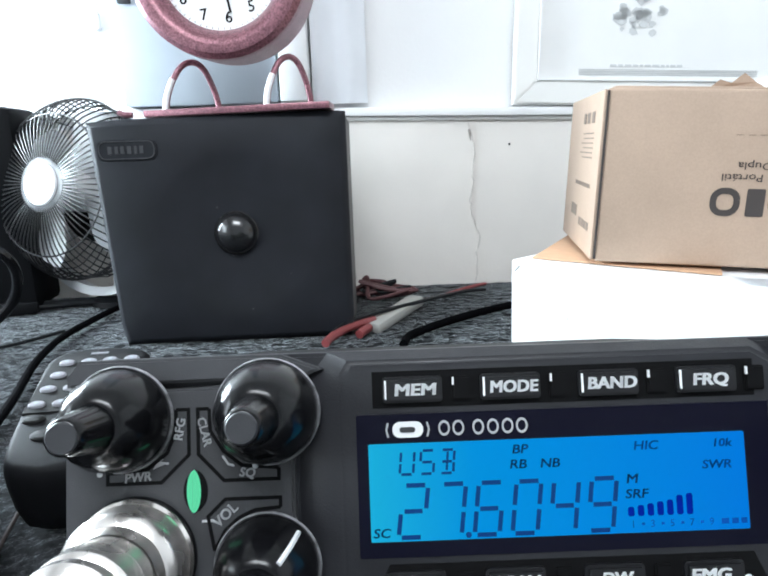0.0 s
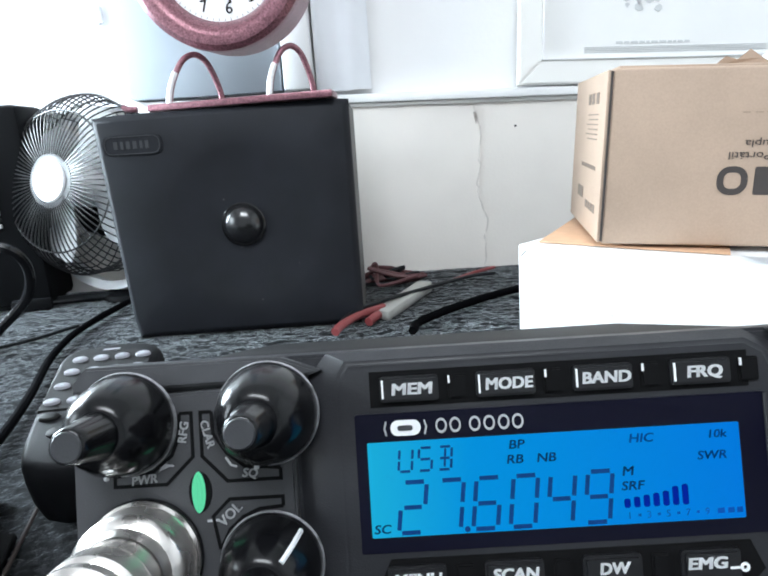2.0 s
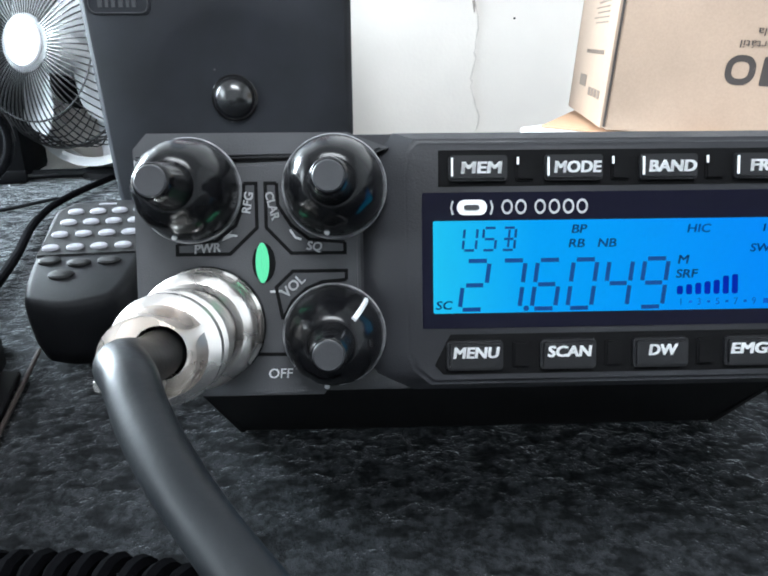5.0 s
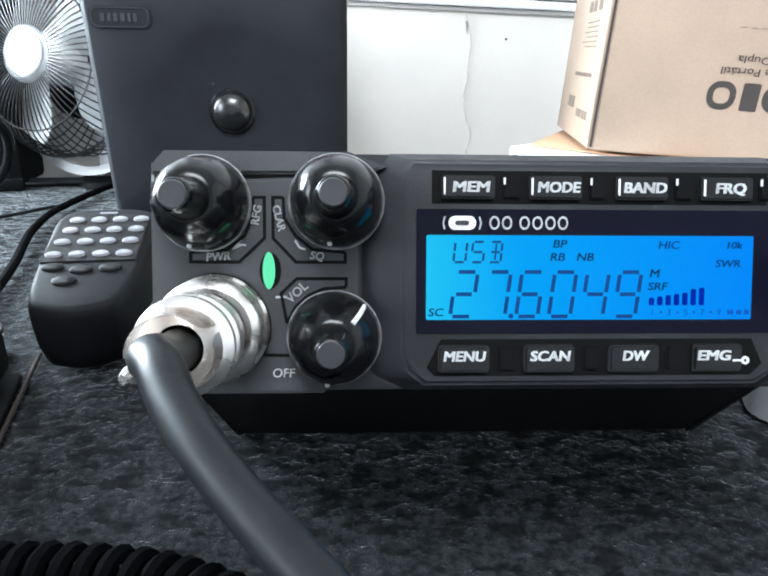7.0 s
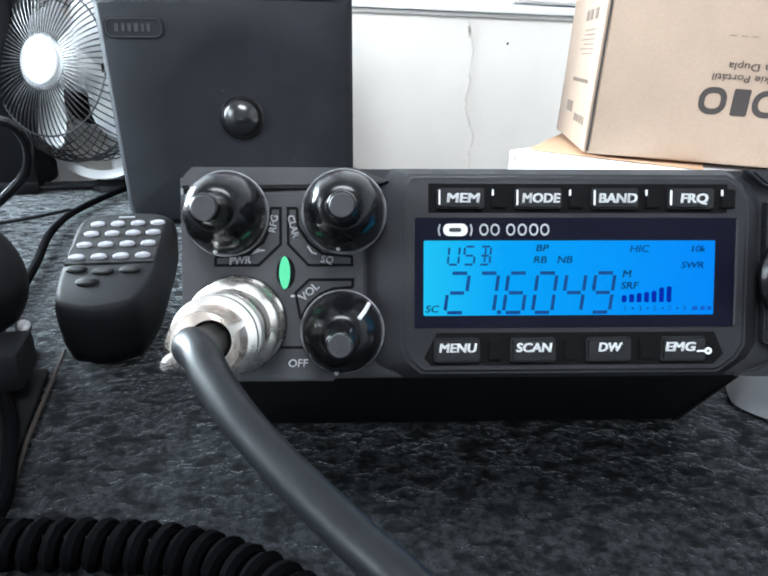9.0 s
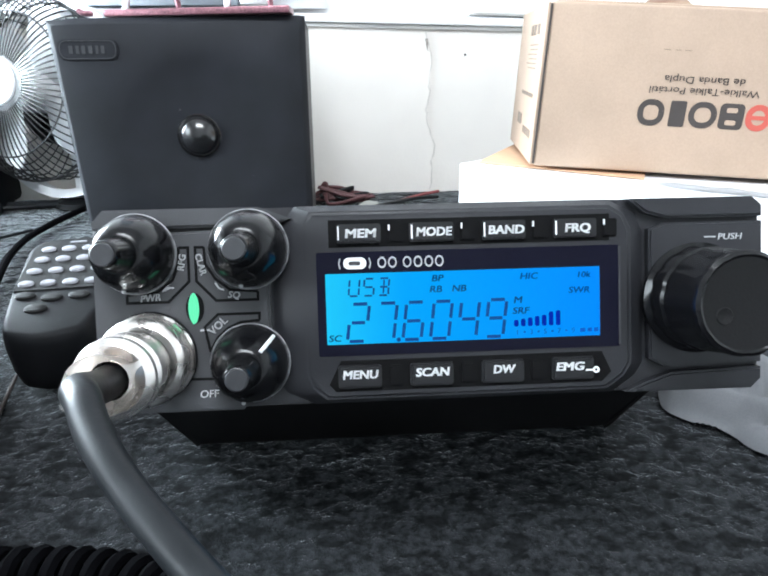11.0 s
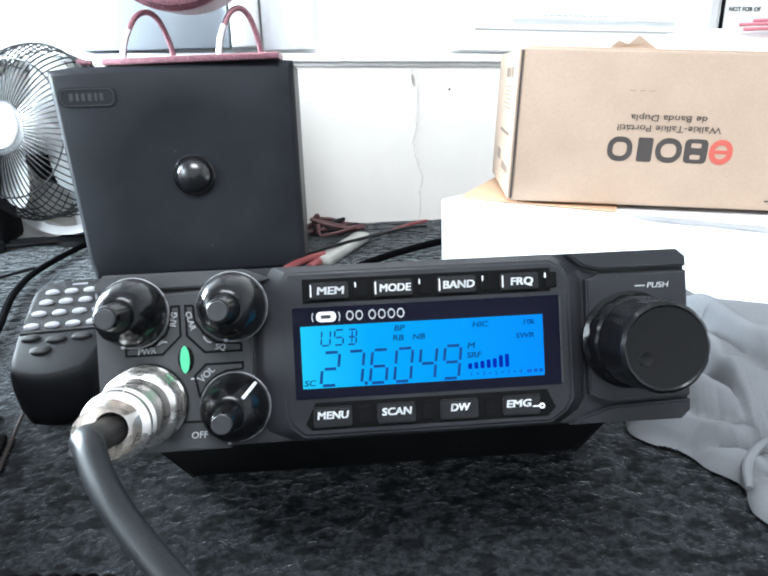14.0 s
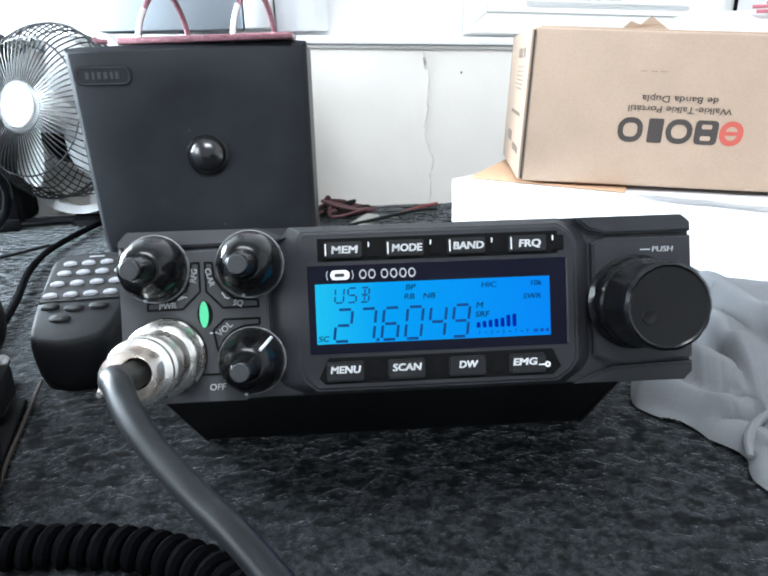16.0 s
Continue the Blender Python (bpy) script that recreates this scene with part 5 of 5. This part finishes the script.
def hand_microphone():
    v, u = Vector((-0.1263, 0.9733, 0.1916)), Vector((0.9917, 0.1287, 0.0))
    n = u.cross(v)
    m = Matrix(((u.x, v.x, n.x, -0.1956), (u.y, v.y, n.y, 0.1585), (u.z, v.z, n.z, 0.0410), (0, 0, 0, 1)))
    h = thing("hand_microphone", m, "dark grey hand microphone with a white-keyed keypad", "microphone")
    out = [(-0.0150, -0.004), (-0.0205, 0.004), (-0.0245, 0.030), (-0.0275, 0.070), (-0.0290, 0.094), (-0.0275, 0.103), (-0.0195, 0.110), (0.0, 0.1125), (0.0200, 0.110), (0.0285, 0.103), (0.0305, 0.094), (0.0300, 0.070), (0.0285, 0.030), (0.0235, 0.004), (0.0170, -0.004), (0.0, -0.008)]
    out = [tuple(p[:2]) for p in smooth_line([(x, y, 0) for x, y in out + out[:1]], 4)][:-1]
    bm = bmesh.new()
    rings = [[bm.verts.new((x * s, 0.055 + (y - 0.055) * (1 - (1 - s) * 0.45), z)) for x, y in out] for s, z in ((0.80, -0.0395), (0.92, -0.0365), (1.0, -0.0270), (1.03, -0.0130), (1.02, -0.0060), (0.985, -0.0022), (0.93, -0.0005), (0.86, 0.0))]
    for a, b in zip(rings, rings[1:]):
        for i in range(len(a)):
            bm.faces.new((a[i], a[(i + 1) % len(a)], b[(i + 1) % len(a)], b[i]))
    bm.faces.new(rings[0][::-1])
    bm.faces.new(rings[-1])
    part("shell", bm, MIC_GREY, h, "dark grey moulded shell", smooth=60)
    part("keypad_plate", rounded_slab([(-0.0245, 0.040), (-0.0250, 0.096), (-0.015, 0.101), (0.015, 0.101), (0.0262, 0.096), (0.0258, 0.040)], -0.001, 0.0008, 0.0006, 2), CASE_BLACK, h)
    for r, y in enumerate((0.0475, 0.0630, 0.0780, 0.0920)):
        for c in range(4):
            x = -0.0175 + 0.0122 * c + 0.001 * (r - 1)
            k = part("keypad_key", shift(lathe([(0.0, 0.0018), (0.0032, 0.0017), (0.0039, 0.0011), (0.0041, 0.0)], 16), pose(x, y, 0.0006) @ Matrix.Diagonal((1.12, 0.74, 1, 1))), KEY_WHITE, h)
            part("key_print", box(x - 0.0010, x + 0.0010, y - 0.0008, y + 0.0008, 0.0022, 0.0026), GREY_BLUE, k)
    for x, y, a, b in ((-0.0160, 0.0345, 1.25, 0.85), (-0.0010, 0.0312, 1.3, 0.9), (0.0135, 0.0322, 1.3, 0.9), (-0.0070, 0.0198, 1.35, 1.0)):
        part("function_key", shift(lathe([(0.0, 0.0016), (0.0036, 0.0015), (0.0044, 0.0008), (0.0046, -0.0005)], 18), pose(x, y, 0.0002) @ Matrix.Diagonal((a, b, 1, 1))), CASE_BLACK, h, "black function key")
    part("status_window", box(-0.0050, 0.0050, 0.1025, 0.1045, -0.0004, 0.0006), KEY_WHITE, h)


hand_microphone()


def lead(name, label, pts, r, mat=None, steps=10, n=10):
    ob = part(name, tube(smooth_line(pts, steps), r, n), mat or RUBBER)
    return tagged(ob, label, "cable")


# brown strip stands in for the lit edge of the black base plate
lead("thin_cable", "thin brown strip for the lit edge of the base plate", [(-0.2250, 0.1800, 0.0025), (-0.2190, 0.1550, 0.0025), (-0.2110, 0.1200, 0.0020), (-0.2030, 0.0870, 0.0020), (-0.1920, 0.0500, 0.0020)], 0.0011, LIT_EDGE)


def coiled_cord():
    base = smooth_line([(-0.245, 0.016, 0.0090), (-0.190, 0.015, 0.0090), (-0.135, 0.013, 0.0090), (-0.100, 0.004, 0.0090), (-0.070, -0.017, 0.0090), (-0.050, -0.050, 0.0090)], 40)
    pts, ang = [], 0.0
    for i in range(len(base) - 1):
        p, q = base[i], base[i + 1]
        t = (q - p).normalized()
        side = Vector((t.y, -t.x, 0)).normalized()
        step = (q - p).length
        sub = max(2, int(step / 0.0072 * 14))
        for k in range(sub):
            c = p.lerp(q, k / sub)
            pts.append(c + 0.0062 * (math.cos(ang) * side + math.sin(ang) * Vector((0, 0, 1))))
            ang += 2 * math.pi * (step / sub) / 0.0072
    tagged(part("coiled_cord", tube(pts, 0.0029, 7), CORD), "black coiled microphone cord lying on the carpet", "cable")


coiled_cord()


def second_microphone():
    s = thing("fist_microphone", pose(-0.279, 0.168, 0, 0, 0, 12), "black round-bodied fist microphone in a dark clip", "microphone")
    # body is lengthened out of view on the left to shade the foreground carpet
    line = smooth_line([(0.028, 0.010, 0.053), (0.010, -0.020, 0.052), (-0.020, -0.060, 0.051), (-0.050, -0.100, 0.050), (-0.062, -0.118, 0.050)], 6)
    part("body", tube(line, [0.033 * math.sin(math.pi * min(0.5, 0.16 + 0.09 * k)) if k < 5 else 0.033 * (1.0 if k < 20 else 1 - 0.11 * (k - 19)) for k in range(len(line))], 28), MIC_GREY, s)
    part("grille", shift(lathe([(0.012, 0.0), (0.010, 0.0012), (0.0, 0.0016)], 24), pose(0.0285, 0.0108, 0.053, -90, 0, -30)), GROOVE_BLACK, s)
    part("neck", box(-0.012, 0.026, -0.02, 0.01, 0.002, 0.03, 0.004), GLOSS_BLACK, s)
    part("clip", box(-0.030, 0.050, -0.062, -0.030, 0.0100, 0.0300, 0.003), MIC_GREY, s, "dark grey plastic clip")
    part("foot", box(-0.028, 0.030, -0.058, 0.020, 0.0, 0.012, 0.001), RUBBER, s)
    plan = [(-0.045, -0.013), (-0.030, -0.126), (0.084, -0.122), (0.074, -0.081), (0.056, -0.013)]
    part("base_plate", shift(plate(plan, 0.0005, 0.0035, 0.0005), pose(0, 0, 0.004, -90, 0, -12)), GROOVE_BLACK, s, "flat black base plate")
    part("swivel", shift(lathe([(0, 0.009), (0.0045, 0.008), (0.0055, 0.003), (0.0040, 0.001), (0.0060, 0.0)], 16), pose(0.042, -0.018, 0.026, 60, 0, 20) @ Matrix.Scale(0.7, 4)), PALE_EDGE, s, "small bright metal swivel")


second_microphone()
lead("black_cable", "black cord running from the clip to the coils", [(-0.240, 0.140, 0.0120), (-0.229, 0.122, 0.0085), (-0.213, 0.095, 0.0072), (-0.200, 0.068, 0.0072), (-0.190, 0.044, 0.0072), (-0.186, 0.026, 0.0080)], 0.0032, CORD)
lead("power_cable", "black power cable curving across the carpet", [(-0.300, 0.695, 0.006), (-0.338, 0.650, 0.0045), (-0.353, 0.525, 0.0045), (-0.342, 0.434, 0.0045), (-0.311, 0.334, 0.0045), (-0.292, 0.260, 0.0045), (-0.285, 0.205, 0.0045)], 0.0034, CORD)
lead("thin_cable", "thin dark cable lying on the carpet", [(-0.3640, 0.5320, 0.0030), (-0.4040, 0.4830, 0.0020), (-0.4610, 0.4460, 0.0020), (-0.5550, 0.4170, 0.0020)], 0.0018)
lead("loop_cable", "glossy dark cable looping up beside the fan", [(-0.5690, 0.4810, 0.0060), (-0.4780, 0.4820, 0.0040), (-0.4240, 0.4680, 0.0100), (-0.4010, 0.4600, 0.0250), (-0.3670, 0.4530, 0.0540), (-0.3540, 0.4410, 0.0835), (-0.3610, 0.4280, 0.1035), (-0.3870, 0.4270, 0.1038), (-0.4430, 0.4460, 0.0850), (-0.5180, 0.4840, 0.0300), (-0.5500, 0.5000, 0.0050)], 0.0046, GLOSS_BLACK)
lead("fan_cable", "dark cable along the back of the desk", [(-0.7190, 0.6500, 0.0050), (-0.5410, 0.6370, 0.0050), (-0.4040, 0.6560, 0.0050), (-0.2930, 0.6560, 0.0050), (-0.2480, 0.6320, 0.0050)], 0.005)


def small_plug():
    p = thing("plug_adapter", pose(-0.462, 0.628, 0, 0, 0, 20), "small black plug adapter on the carpet", "plug")
    part("body", box(-0.022, 0.022, -0.010, 0.010, 0.0, 0.014, 0.003), DARK_PLASTIC, p)
    part("tail", tube([(0.02, 0, 0.006), (0.045, 0.004, 0.004), (0.07, 0.01, 0.003)], 0.0025, 8), RUBBER, p)


small_plug()

# ---- wires behind the radio ----
lead("twin_wire", "dark red and black twin speaker wire", [(-0.0850, 0.4580, 0.0050), (-0.0790, 0.4760, 0.0100), (-0.0540, 0.5040, 0.0140), (0.0100, 0.5700, 0.0120), (0.0600, 0.6180, 0.0100), (0.0900, 0.6420, 0.0060)], 0.0021, RUBBER)
lead("red_wire", "thin red wire with a bare end", [(0.0400, 0.6060, 0.0100), (0.0650, 0.6270, 0.0120), (0.0910, 0.6440, 0.0130)], 0.0020, RED_WIRE)
lead("red_wire", "thick red wire beside the loudspeaker", [(-0.0880, 0.4500, 0.0040), (-0.0820, 0.4650, 0.0060), (-0.0660, 0.4900, 0.0080), (-0.0430, 0.5120, 0.0080)], 0.0042, RED_WIRE)
lead("black_cable", "thick black cable behind the radio", [(-0.0170, 0.4390, 0.0040), (-0.0070, 0.4660, 0.0050), (0.0380, 0.5110, 0.0060), (0.1000, 0.5580, 0.0060), (0.1710, 0.5830, 0.0060)], 0.0040, CORD)


def connector():
    c = thing("wire_connector", pose(-0.020, 0.545, 0.0, 0, -4, 60), "translucent white plastic wire connector", "connector")
    part("sleeve", box(-0.052, 0.050, -0.010, 0.010, 0.0002, 0.0120, 0.004), material("milky_plastic", (0.34, 0.34, 0.32), 0.35, blotch=0.08, blotch_size=0.02), c)
    part("red_end", tube([(-0.075, 0.0, 0.008), (-0.056, 0.0, 0.009)], 0.0045, 10), RED_WIRE, c)


connector()


def wire_bundle():
    b = thing("wire_bundle", pose(0.022, -0.012, 0), "tangled dark red wire bundle by the wall", "wires")
    rng = random.Random(21)
    for i in range(9):
        x, y = -0.068 + rng.uniform(-0.01, 0.01), 0.655 + rng.uniform(-0.012, 0.012)
        pts = [(x + rng.uniform(-0.025, 0.050), y + rng.uniform(-0.015, 0.015), 0.003 + abs(rng.gauss(0.006, 0.006))) for k in range(6)]
        part("strand", tube(smooth_line(pts, 6), 0.0022, 7), RED_DARK if i % 3 else RUBBER, b)
    part("strand", tube(smooth_line([(-0.082, 0.655, 0.004), (-0.078, 0.655, 0.022), (-0.073, 0.655, 0.026), (-0.070, 0.655, 0.012), (-0.055, 0.655, 0.006)], 6), 0.0024, 7), RED_DARK, b)


RED_DARK = material("dark_red_insulation", (0.080, 0.028, 0.030), 0.6)
wire_bundle()
